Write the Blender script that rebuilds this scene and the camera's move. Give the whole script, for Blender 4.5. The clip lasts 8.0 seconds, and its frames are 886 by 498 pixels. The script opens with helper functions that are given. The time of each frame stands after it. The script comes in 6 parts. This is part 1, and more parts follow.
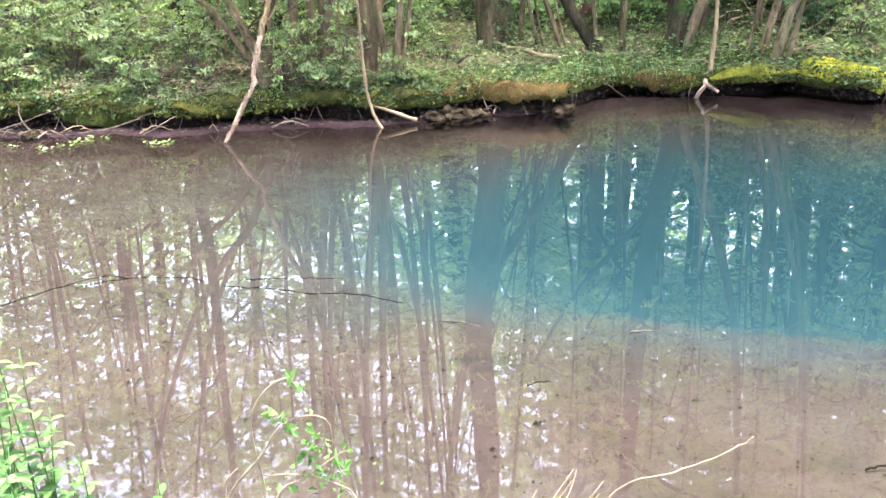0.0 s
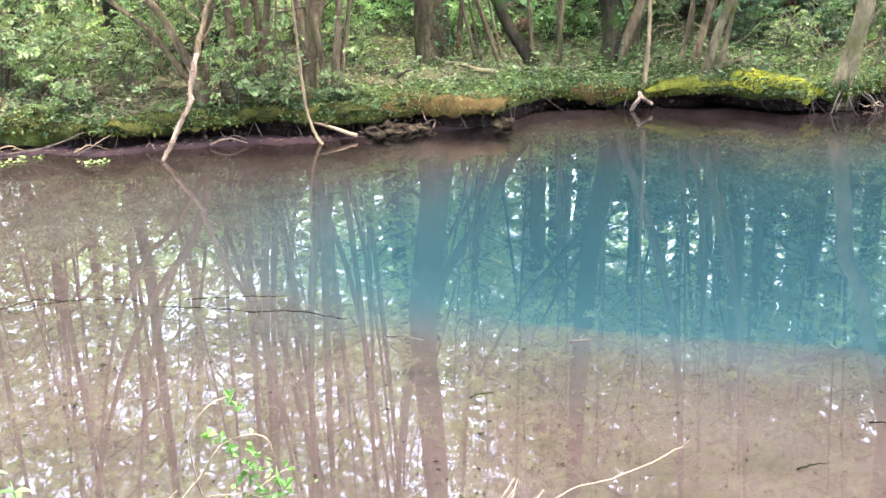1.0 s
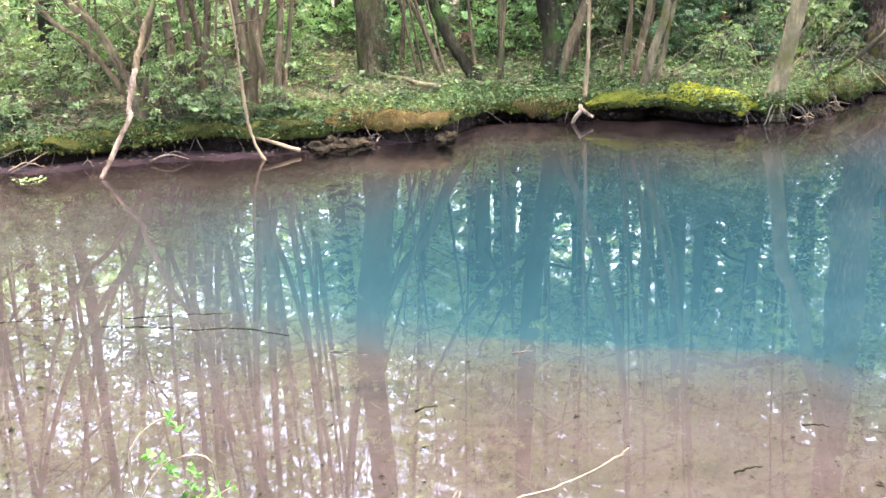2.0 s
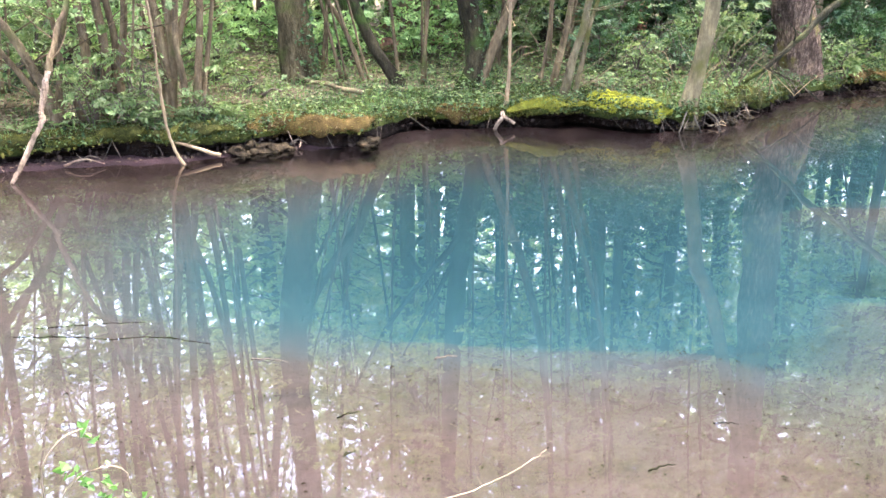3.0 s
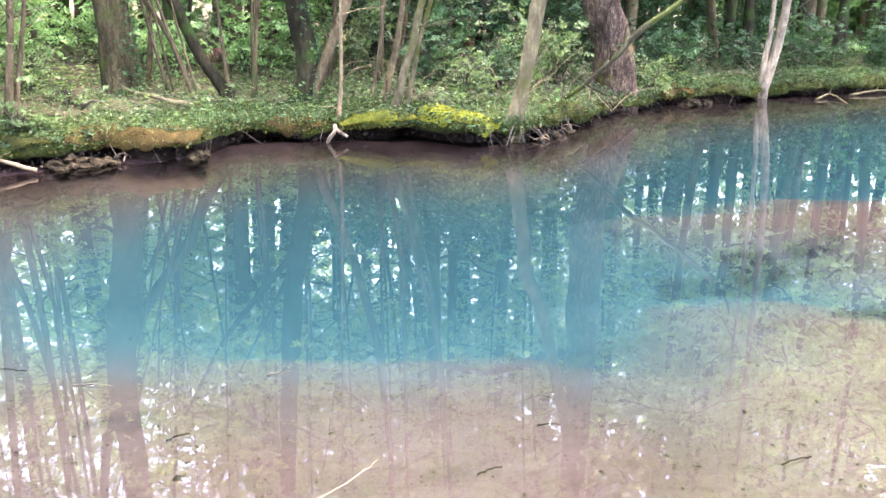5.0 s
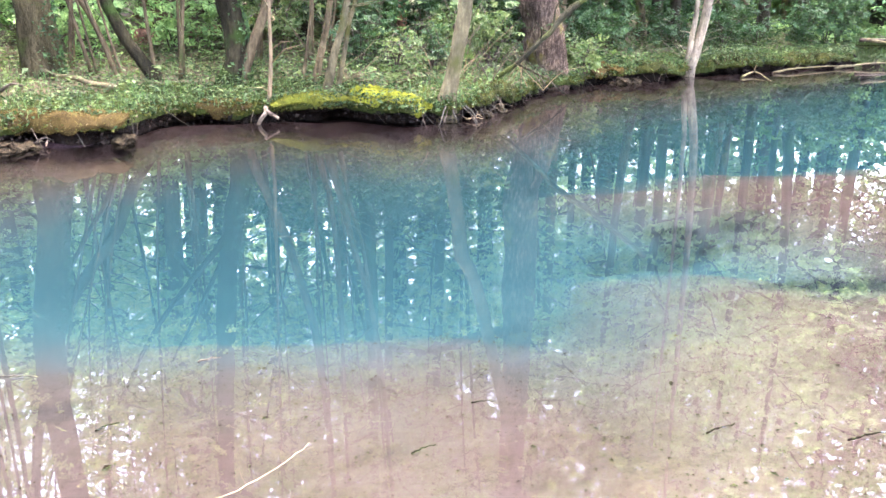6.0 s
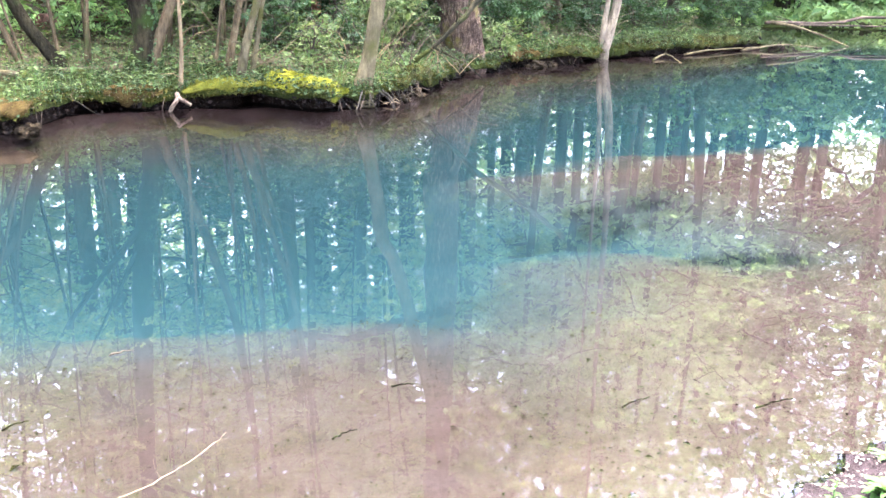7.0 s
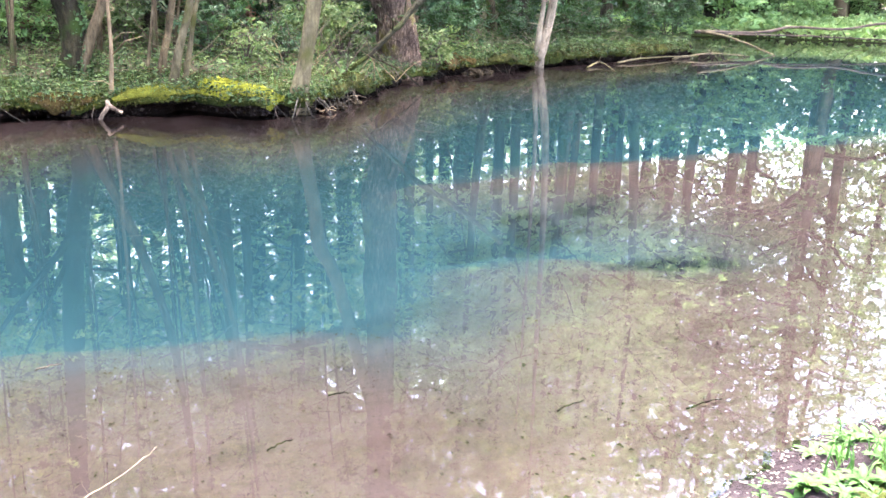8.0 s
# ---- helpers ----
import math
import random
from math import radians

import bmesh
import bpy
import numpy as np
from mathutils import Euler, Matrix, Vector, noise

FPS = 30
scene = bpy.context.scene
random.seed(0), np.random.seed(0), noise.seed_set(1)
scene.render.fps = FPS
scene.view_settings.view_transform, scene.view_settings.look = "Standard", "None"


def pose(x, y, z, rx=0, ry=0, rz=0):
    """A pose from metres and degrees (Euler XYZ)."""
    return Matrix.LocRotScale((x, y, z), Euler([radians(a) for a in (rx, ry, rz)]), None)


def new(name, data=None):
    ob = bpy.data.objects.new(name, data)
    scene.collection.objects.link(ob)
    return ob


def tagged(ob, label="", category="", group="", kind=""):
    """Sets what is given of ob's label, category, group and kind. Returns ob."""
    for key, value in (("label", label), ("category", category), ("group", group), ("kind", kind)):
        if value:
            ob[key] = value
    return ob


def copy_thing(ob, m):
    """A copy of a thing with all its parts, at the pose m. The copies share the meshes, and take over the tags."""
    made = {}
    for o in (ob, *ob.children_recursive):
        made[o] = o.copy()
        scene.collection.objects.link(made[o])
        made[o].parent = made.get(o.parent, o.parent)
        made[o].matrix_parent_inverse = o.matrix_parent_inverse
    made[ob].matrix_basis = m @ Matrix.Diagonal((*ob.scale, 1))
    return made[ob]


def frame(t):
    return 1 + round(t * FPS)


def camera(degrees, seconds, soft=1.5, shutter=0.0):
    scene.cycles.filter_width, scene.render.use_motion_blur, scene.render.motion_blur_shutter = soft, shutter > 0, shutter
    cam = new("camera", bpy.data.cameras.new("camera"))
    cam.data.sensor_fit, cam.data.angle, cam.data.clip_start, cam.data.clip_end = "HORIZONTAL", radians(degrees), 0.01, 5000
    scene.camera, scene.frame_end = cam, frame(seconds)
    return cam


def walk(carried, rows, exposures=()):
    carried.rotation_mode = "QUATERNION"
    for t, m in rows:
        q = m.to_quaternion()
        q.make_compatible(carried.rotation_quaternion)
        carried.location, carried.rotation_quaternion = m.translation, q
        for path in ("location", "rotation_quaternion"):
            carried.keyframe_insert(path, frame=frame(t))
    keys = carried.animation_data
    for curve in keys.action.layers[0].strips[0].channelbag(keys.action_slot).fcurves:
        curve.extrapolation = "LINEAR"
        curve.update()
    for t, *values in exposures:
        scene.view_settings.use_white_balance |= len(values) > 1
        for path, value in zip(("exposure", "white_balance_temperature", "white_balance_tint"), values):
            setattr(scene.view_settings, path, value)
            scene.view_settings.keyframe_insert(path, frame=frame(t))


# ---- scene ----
# ---------------------------------------------------------------- camera
cam = camera(52.8, 8.0, soft=1.5)
ROWS = [
    (0.0, -0.000, 0.000, 1.750, 71.95, 1.33, -0.47),
    (0.5, 0.012, -0.013, 1.753, 72.42, 1.32, -2.56),
    (1.0, 0.023, -0.025, 1.759, 72.76, 1.45, -4.22),
    (1.5, 0.035, -0.038, 1.766, 73.33, 1.64, -5.77),
    (3.0, 0.058, -0.086, 1.790, 73.73, 0.28, -12.40),
    (3.5, 0.065, -0.111, 1.800, 73.80, 0.05, -14.81),
    (4.0, 0.072, -0.134, 1.811, 74.08, -0.50, -17.32),
    (4.5, 0.074, -0.147, 1.820, 74.61, -1.03, -19.99),
    (6.0, 0.104, -0.190, 1.834, 73.38, -1.36, -26.83),
    (6.5, 0.119, -0.194, 1.828, 72.83, -1.26, -28.41),
    (7.0, 0.134, -0.204, 1.823, 72.57, -1.43, -31.96),
    (7.5, 0.147, -0.214, 1.825, 72.98, -1.42, -33.96),
    (8.0, 0.152, -0.225, 1.828, 73.14, -1.92, -35.82),
]
EXPOSURE = 4.98
walk(cam, [(t, pose(x, y, z, rx, ry, rz)) for t, x, y, z, rx, ry, rz in ROWS], [(0.0, EXPOSURE - 0.1, 6150, 15), (3.5, EXPOSURE + 0.06, 6030, 19), (4.5, EXPOSURE + 0.16, 6000, 20), (6.0, EXPOSURE + 0.3, 5960, 21), (7.0, EXPOSURE + 0.22, 5960, 20), (8.0, EXPOSURE + 0.02, 5960, 20)])

# ---------------------------------------------------------------- sky and sun
SUN_FROM = Vector((0.12, 0.16, 1.0)).normalized()
world = bpy.data.worlds.new("sky")
scene.world = world
world.use_nodes = True
wn = world.node_tree.nodes
sky = wn.new("ShaderNodeTexSky")
sky.sky_type, sky.sun_disc = "NISHITA", False
sky.sun_elevation = math.asin(SUN_FROM.z)
sky.sun_rotation = math.atan2(SUN_FROM.x, SUN_FROM.y)
sky.air_density, sky.dust_density, sky.ozone_density = 1.0, 7.0, 0.6
wn["Background"].inputs["Strength"].default_value = 0.15
world.node_tree.links.new(sky.outputs[0], wn["Background"].inputs["Color"])
sun = new("sun", bpy.data.lights.new("sun", "SUN"))
sun.data.energy, sun.data.angle, sun.data.color = 1.15, radians(12), (1.0, 0.95, 0.87)
sun.rotation_euler = SUN_FROM.to_track_quat("Z", "Y").to_euler()


# ---------------------------------------------------------------- materials
def material(name):
    m = bpy.data.materials.new(name)
    m.use_nodes = True
    n = m.node_tree.nodes
    return m, n, m.node_tree.links.new, n["Principled BSDF"]


def ramp(n, stops, mode="LINEAR"):
    r = n.new("ShaderNodeValToRGB")
    r.color_ramp.interpolation = mode
    e = r.color_ramp.elements
    while len(e) < len(stops):
        e.new(0.5)
    for el, (pos, col) in zip(e, stops):
        el.position, el.color = pos, (*col, 1)
    return r


def noise_node(n, link, scale, detail=4, rough=0.6, vec=None, stretch=None):
    t = n.new("ShaderNodeTexNoise")
    t.inputs["Scale"].default_value, t.inputs["Detail"].default_value, t.inputs["Roughness"].default_value = scale, detail, rough
    g = n.new("ShaderNodeNewGeometry") if vec is None else None
    src = g.outputs["Position"] if vec is None else vec
    if stretch:
        mp = n.new("ShaderNodeMapping")
        mp.inputs["Scale"].default_value = stretch
        link(src, mp.inputs["Vector"])
        src = mp.outputs[0]
    link(src, t.inputs["Vector"])
    return t


def bump(n, link, height, strength, distance, bsdf):
    b = n.new("ShaderNodeBump")
    b.inputs["Strength"].default_value, b.inputs["Distance"].default_value = strength, distance
    link(height, b.inputs["Height"])
    link(b.outputs[0], bsdf.inputs["Normal"])
    return b


def mix_color(n, link, fac, a, b):
    m = n.new("ShaderNodeMix")
    m.data_type = "RGBA"
    link(fac, m.inputs[0])
    for sock, v in ((m.inputs[6], a), (m.inputs[7], b)):
        if isinstance(v, tuple):
            sock.default_value = (*v, 1)
        else:
            link(v, sock)
    return m.outputs[2]


def rough_surface(name, dark, mid, light, scale, fine, bump_strength=0.6, bump_distance=0.02, rough=0.9, stretch=None, gloss=0.05):
    """Two scales of mottling with fine relief."""
    m, n, link, b = material(name)
    a = noise_node(n, link, scale, 5, 0.65, stretch=stretch)
    c = noise_node(n, link, fine, 6, 0.7, stretch=stretch)
    r1 = ramp(n, [(0.28, dark), (0.5, mid), (0.72, light)])
    link(a.outputs[0], r1.inputs[0])
    r2 = ramp(n, [(0.3, (0.35, 0.35, 0.35)), (0.7, (1.25, 1.25, 1.25))])
    link(c.outputs[0], r2.inputs[0])
    mx = n.new("ShaderNodeMix")
    mx.data_type, mx.blend_type = "RGBA", "MULTIPLY"
    mx.inputs[0].default_value = 0.8
    link(r1.outputs[0], mx.inputs[6])
    link(r2.outputs[0], mx.inputs[7])
    link(mx.outputs[2], b.inputs["Base Color"])
    b.inputs["Roughness"].default_value = rough
    b.inputs["Specular IOR Level"].default_value = gloss
    bump(n, link, c.outputs[0], bump_strength, bump_distance, b)
    return m


def bark(name, dark, mid, light, moss=None, moss_amount=0.0, scale=7.0, depth=0.02):
    m, n, link, b = material(name)
    a = noise_node(n, link, scale * 1.7, 8, 0.75, stretch=(1, 1, 0.27))
    c = noise_node(n, link, 1.6, 3, 0.6)
    fine = noise_node(n, link, 45, 4, 0.6, stretch=(1, 1, 0.4))
    r = ramp(n, [(0.3, dark), (0.5, mid), (0.7, light)])
    link(a.outputs[0], r.inputs[0])
    blotch = noise_node(n, link, 3.2, 6, 0.7, stretch=(1, 1, 0.55))
    tone = ramp(n, [(0.32, (0.42, 0.42, 0.42)), (0.5, (0.95, 0.95, 0.95)), (0.68, (1.6, 1.55, 1.45))])
    link(blotch.outputs[0], tone.inputs[0])
    mx = n.new("ShaderNodeMix")
    mx.data_type, mx.blend_type = "RGBA", "MULTIPLY"
    mx.inputs[0].default_value = 1
    link(r.outputs[0], mx.inputs[6])
    link(tone.outputs[0], mx.inputs[7])
    col = mx.outputs[2]
    if moss:
        g = ramp(n, [(0.62 - moss_amount, (0, 0, 0)), (0.72 - moss_amount, (1, 1, 1))])
        link(c.outputs[0], g.inputs[0])
        col = mix_color(n, link, g.outputs[0], col, moss)
    link(col, b.inputs["Base Color"])
    b.inputs["Roughness"].default_value = 0.92
    b.inputs["Specular IOR Level"].default_value = 0.06
    ad = n.new("ShaderNodeMath")
    ad.operation = "ADD"
    link(a.outputs[0], ad.inputs[0])
    link(fine.outputs[0], ad.inputs[1])
    bump(n, link, ad.outputs[0], 1.0, depth * 1.6, b)
    return m


def foliage(name, colors, through_light=0.4, rough=0.5):
    """Leaves: each leaf its own shade, light shining through."""
    m, n, link, b = material(name)
    g = n.new("ShaderNodeNewGeometry")
    r = ramp(n, [(i / (len(colors) - 1), c) for i, c in enumerate(colors)])
    link(g.outputs["Random Per Island"], r.inputs[0])
    big = noise_node(n, link, 0.8, 2, 0.5)
    r2 = ramp(n, [(0.3, (0.7, 0.72, 0.7)), (0.7, (1.2, 1.15, 1.0))])
    link(big.outputs[0], r2.inputs[0])
    mx = n.new("ShaderNodeMix")
    mx.data_type, mx.blend_type = "RGBA", "MULTIPLY"
    mx.inputs[0].default_value = 1
    link(r.outputs[0], mx.inputs[6])
    link(r2.outputs[0], mx.inputs[7])
    link(mx.outputs[2], b.inputs["Base Color"])
    b.inputs["Roughness"].default_value = rough
    b.inputs["Specular IOR Level"].default_value = 0.1
    t = n.new("ShaderNodeBsdfTranslucent")
    tint = n.new("ShaderNodeMix")
    tint.data_type, tint.blend_type = "RGBA", "MULTIPLY"
    tint.inputs[0].default_value = 1
    link(mx.outputs[2], tint.inputs[6])
    tint.inputs[7].default_value = (1.22, 1.2, 0.85, 1)
    link(tint.outputs[2], t.inputs["Color"])
    ms = n.new("ShaderNodeMixShader")
    ms.inputs[0].default_value = through_light
    link(b.outputs[0], ms.inputs[1])
    link(t.outputs[0], ms.inputs[2])
    link(ms.outputs[0], n["Material Output"].inputs["Surface"])
    return m


BARK_OAK = bark("oak_bark", (0.01406, 0.01041, 0.005507), (0.0401, 0.03164, 0.01628), (0.07571, 0.06143, 0.03257), (0.04668, 0.06192, 0.01251), 0.02, 9, 0.03)
BARK_BIG = bark("fissured_bark", (0.01301, 0.008424, 0.006318), (0.06534, 0.04401, 0.03132), (0.2174, 0.1593, 0.1181), (0.1195, 0.1031, 0.01971), 0.06, 15, 0.06)
BARK_DARK = bark("dark_bark", (0.006854, 0.005821, 0.003507), (0.01884, 0.01544, 0.008977), (0.03753, 0.03263, 0.01747), (0.02285, 0.03671, 0.008299), 0.12, 10)
BARK_LIMB = bark("mossy_limb", (0.008, 0.007, 0.004), (0.022, 0.02, 0.011), (0.045, 0.04, 0.024), (0.03, 0.036, 0.009), 0.14, 10)
BARK_LOG = bark("weathered_log", (0.015, 0.0112, 0.00825), (0.0375, 0.0285, 0.021), (0.0638, 0.051, 0.039), None, 0, 9, 0.012)
BARK_HAZEL = bark("hazel_bark", (0.02444, 0.01741, 0.009421), (0.06201, 0.04558, 0.02523), (0.1058, 0.08214, 0.0469), (0.03967, 0.04558, 0.01438), 0.04, 14, 0.01)
BARK_PALE = bark("pale_bark", (0.02997, 0.02398, 0.01262), (0.0693, 0.05756, 0.03149), (0.1107, 0.09364, 0.05376), (0.03718, 0.03699, 0.01052), 0.06, 10, 0.012)
BARK_WHITE = bark("whitish_bark", (0.05156, 0.03997, 0.02735), (0.1496, 0.12, 0.0842), (0.2138, 0.1777, 0.1276), None, 0, 8, 0.008)
DEADWOOD = bark("bleached_wood", (0.01654, 0.01105, 0.006864), (0.1171, 0.0858, 0.05949), (0.2618, 0.2015, 0.1464), None, 0, 6, 0.02)
STRAW = bark("dry_stem", (0.06957, 0.04572, 0.02333), (0.1134, 0.08208, 0.04666), (0.1484, 0.1143, 0.07193), None, 0, 20, 0.004)
DRYSHOOT = bark("dry_shoot", (0.065, 0.05, 0.03), (0.12, 0.095, 0.0625), (0.16, 0.135, 0.1), None, 0, 20, 0.002)
TWIG = bark("brown_twig", (0.01925, 0.01351, 0.00966), (0.05005, 0.0385, 0.02891), (0.0847, 0.0693, 0.0539), None, 0, 20, 0.004)
WETWOOD = bark("wet_dark_wood", (0.01163, 0.009728, 0.007752), (0.02903, 0.02516, 0.01938), (0.05814, 0.05328, 0.04074), None, 0, 14, 0.006)
ROTTEN = bark("rotten_red_wood", (0.03, 0.018, 0.014), (0.13, 0.065, 0.045), (0.26, 0.14, 0.10), (0.05, 0.07, 0.03), 0.1, 9, 0.02)

LEAF_HAZEL = foliage("hazel_leaf", [(0.0357, 0.0648, 0.02182), (0.06258, 0.09513, 0.03496), (0.09198, 0.1251, 0.05038), (0.1238, 0.1504, 0.08062)], 0.42)
LEAF_CANOPY = foliage("canopy_leaf", [(0.1069, 0.1749, 0.06424), (0.1833, 0.2468, 0.1023), (0.2764, 0.3333, 0.1482)], 0.6)
LEAF_MEADOW = foliage("meadow_leaf", [(0.126, 0.21, 0.07875), (0.21, 0.3045, 0.126), (0.294, 0.378, 0.1785)], 0.5)
LEAF_BACK = foliage("wood_leaf", [(0.1089, 0.1995, 0.08829), (0.1819, 0.2811, 0.1406), (0.2666, 0.3627, 0.2095)], 0.58)
# undergrowth tones with light put in: LEAF_UNDER in open wood, LEAF_DARK in shade
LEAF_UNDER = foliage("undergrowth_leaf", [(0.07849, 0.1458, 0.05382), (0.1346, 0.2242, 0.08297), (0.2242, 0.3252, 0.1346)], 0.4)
# wide range: palest leaves paint sky glints, darkest the gaps between
LEAF_IVY = foliage("ivy_leaf", [(0.007, 0.016, 0.006), (0.016, 0.032, 0.011), (0.033, 0.058, 0.021), (0.075, 0.105, 0.045)], 0.25, 0.55)
LEAF_CLIMB = foliage("climbing_ivy_leaf", [(0.018, 0.04, 0.014), (0.03, 0.06, 0.02), (0.055, 0.095, 0.035)], 0.1, 0.45)
# elder, and also shaded undergrowth and bushes: the shade is in the colour
LEAF_DARK = foliage("elder_and_shade_leaf", [(0.01463, 0.03598, 0.01442), (0.02562, 0.05278, 0.02065), (0.04396, 0.077, 0.02891)], 0.25, 0.35)
LEAF_NEAR = foliage("nettle_leaf", [(0.02357, 0.06147, 0.01435), (0.03996, 0.08884, 0.02185), (0.06148, 0.1133, 0.0363)], 0.35)
LEAF_WATER = foliage("cress_leaf", [(0.0378, 0.0833, 0.0152), (0.0833, 0.128, 0.0302), (0.136, 0.174, 0.0683)], 0.2, 0.35)
LEAF_LITTER = foliage("dry_leaf", [(0.0326, 0.0234, 0.01404), (0.05928, 0.0438, 0.02808), (0.09519, 0.075, 0.04986), (0.1186, 0.1032, 0.078)], 0.1, 0.8)
# scraps coloured pale in place of the sky mirrored in their wet surface
WET_SCRAP = foliage("sky_pale_scrap", [(0.1, 0.082, 0.07), (0.16, 0.135, 0.12), (0.24, 0.21, 0.19)], 0.1, 0.7)
DETRITUS = foliage("rotted_leaf", [(0.035, 0.028, 0.02), (0.06, 0.047, 0.034), (0.085, 0.068, 0.05)], 0.05, 0.9)
LEAF_GRASS = foliage("grass_blade", [(0.0328, 0.072, 0.0232), (0.0562, 0.106, 0.0353), (0.0936, 0.14, 0.0625)], 0.3)
MOSS_YELLOW = foliage("yellow_moss", [(0.06422, 0.07058, 0.004527), (0.1043, 0.1084, 0.009102), (0.1519, 0.1459, 0.01803)], 0.2, 0.9)
MOSS_OLIVE = foliage("olive_moss", [(0.01581, 0.01921, 0.003493), (0.0317, 0.03392, 0.005814), (0.05431, 0.05194, 0.01156)], 0.2, 0.9)
MOSS_BROWN = foliage("rusty_moss", [(0.03504, 0.02214, 0.007044), (0.0608, 0.04086, 0.01234), (0.07678, 0.06807, 0.01767)], 0.15, 0.9)
MOSS_GOLD = foliage("gold_moss", [(0.05, 0.052, 0.006), (0.085, 0.082, 0.01), (0.13, 0.118, 0.017)], 0.2, 0.9)

# near-black rootlets and soil: the shade of the undercut hollow in their colour
ROOTLET = foliage("shade_dark_rootlet", [(0.003, 0.002, 0.0015), (0.007, 0.005, 0.004), (0.014, 0.010, 0.008)], 0.0, 0.95)
SOIL = rough_surface("shade_dark_soil", (0.00252, 0.00151, 0.00106), (0.00588, 0.00359, 0.00247), (0.0115, 0.00756, 0.00529), 4, 30, 0.9, 0.05, gloss=0.03)
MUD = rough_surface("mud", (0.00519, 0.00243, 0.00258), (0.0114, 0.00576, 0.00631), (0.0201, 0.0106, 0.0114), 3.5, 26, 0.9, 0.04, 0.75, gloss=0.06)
FLOOR = rough_surface("woodland_floor", (0.0227, 0.0207, 0.00909), (0.0551, 0.0441, 0.0247), (0.104, 0.0778, 0.0486), 1.1, 24, 0.8, 0.05)
TURF = rough_surface("mossy_turf", (0.0102, 0.0132, 0.00289), (0.0203, 0.0264, 0.00526), (0.0383, 0.0435, 0.00961), 2.2, 40, 0.8, 0.04)
PALEMUD = rough_surface("pale_silt", (0.01363, 0.009198, 0.009122), (0.02268, 0.01605, 0.01666), (0.03276, 0.02462, 0.02646), 9, 60, 1.0, 0.03, 0.75)


STONE = rough_surface("muddy_stone", (0.006, 0.0045, 0.0025), (0.018, 0.013, 0.007), (0.04, 0.03, 0.016), 8, 50, 0.9, 0.03, gloss=0.05)


def make_bed():
    """Silt and algae in the shallows, dark mud by the far bank; deep water's blue painted onto the bed by height."""
    m, n, link, b = material("pond_bed")
    g = n.new("ShaderNodeNewGeometry")
    sep = n.new("ShaderNodeSeparateXYZ")
    link(g.outputs["Position"], sep.inputs[0])
    big = noise_node(n, link, 0.9, 4, 0.6)
    mid = noise_node(n, link, 5, 5, 0.7, stretch=(1, 1.6, 1))
    fine = noise_node(n, link, 38, 5, 0.75)
    silt = ramp(n, [(0.30, (0.130, 0.091, 0.081)), (0.5, (0.177, 0.127, 0.114)), (0.7, (0.218, 0.165, 0.151))])
    link(big.outputs[0], silt.inputs[0])
    algae = ramp(n, [(0.46, (0, 0, 0)), (0.68, (0.5, 0.5, 0.5))])
    link(mid.outputs[0], algae.inputs[0])
    shallow = mix_color(n, link, algae.outputs[0], silt.outputs[0], (0.095, 0.085, 0.055))
    speck = ramp(n, [(0.30, (0.42, 0.40, 0.36)), (0.42, (0.92, 0.92, 0.92)), (0.75, (1.15, 1.12, 1.1))])
    link(fine.outputs[0], speck.inputs[0])
    mx = n.new("ShaderNodeMix")
    mx.data_type, mx.blend_type = "RGBA", "MULTIPLY"
    mx.inputs[0].default_value = 0.7
    link(shallow, mx.inputs[6])
    link(speck.outputs[0], mx.inputs[7])
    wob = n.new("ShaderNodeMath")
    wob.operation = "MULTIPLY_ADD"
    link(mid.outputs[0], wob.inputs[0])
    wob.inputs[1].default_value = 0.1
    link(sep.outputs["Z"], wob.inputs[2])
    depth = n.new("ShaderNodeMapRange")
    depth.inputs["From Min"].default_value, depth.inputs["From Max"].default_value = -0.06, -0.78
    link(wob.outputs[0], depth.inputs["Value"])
    # the blue of deep water, painted into the bed colour by height
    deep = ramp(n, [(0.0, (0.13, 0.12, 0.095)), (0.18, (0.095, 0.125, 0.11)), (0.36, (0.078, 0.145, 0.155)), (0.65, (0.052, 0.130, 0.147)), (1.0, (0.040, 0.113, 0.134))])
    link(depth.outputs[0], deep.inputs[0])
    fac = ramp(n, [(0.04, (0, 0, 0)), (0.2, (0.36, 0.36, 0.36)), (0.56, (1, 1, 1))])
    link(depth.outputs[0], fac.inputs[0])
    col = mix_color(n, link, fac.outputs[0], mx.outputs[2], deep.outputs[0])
    for key, c in (("mud", (0.085, 0.058, 0.05)), ("weed", (0.02, 0.030, 0.036))):
        at = n.new("ShaderNodeAttribute")
        at.attribute_name = key
        patch = n.new("ShaderNodeMath")
        patch.operation = "MULTIPLY"
        link(at.outputs["Fac"], patch.inputs[0])
        grain = ramp(n, [(0.35, (0.55, 0.55, 0.55)), (0.6, (1, 1, 1))])
        link(mid.outputs[0], grain.inputs[0])
        link(grain.outputs[0], patch.inputs[1])
        col = mix_color(n, link, patch.outputs[0], col, c)
    link(col, b.inputs["Base Color"])
    b.inputs["Roughness"].default_value = 1.0
    b.inputs["Specular IOR Level"].default_value = 0.0
    bump(n, link, fine.outputs[0], 0.4, 0.01, b)
    return m


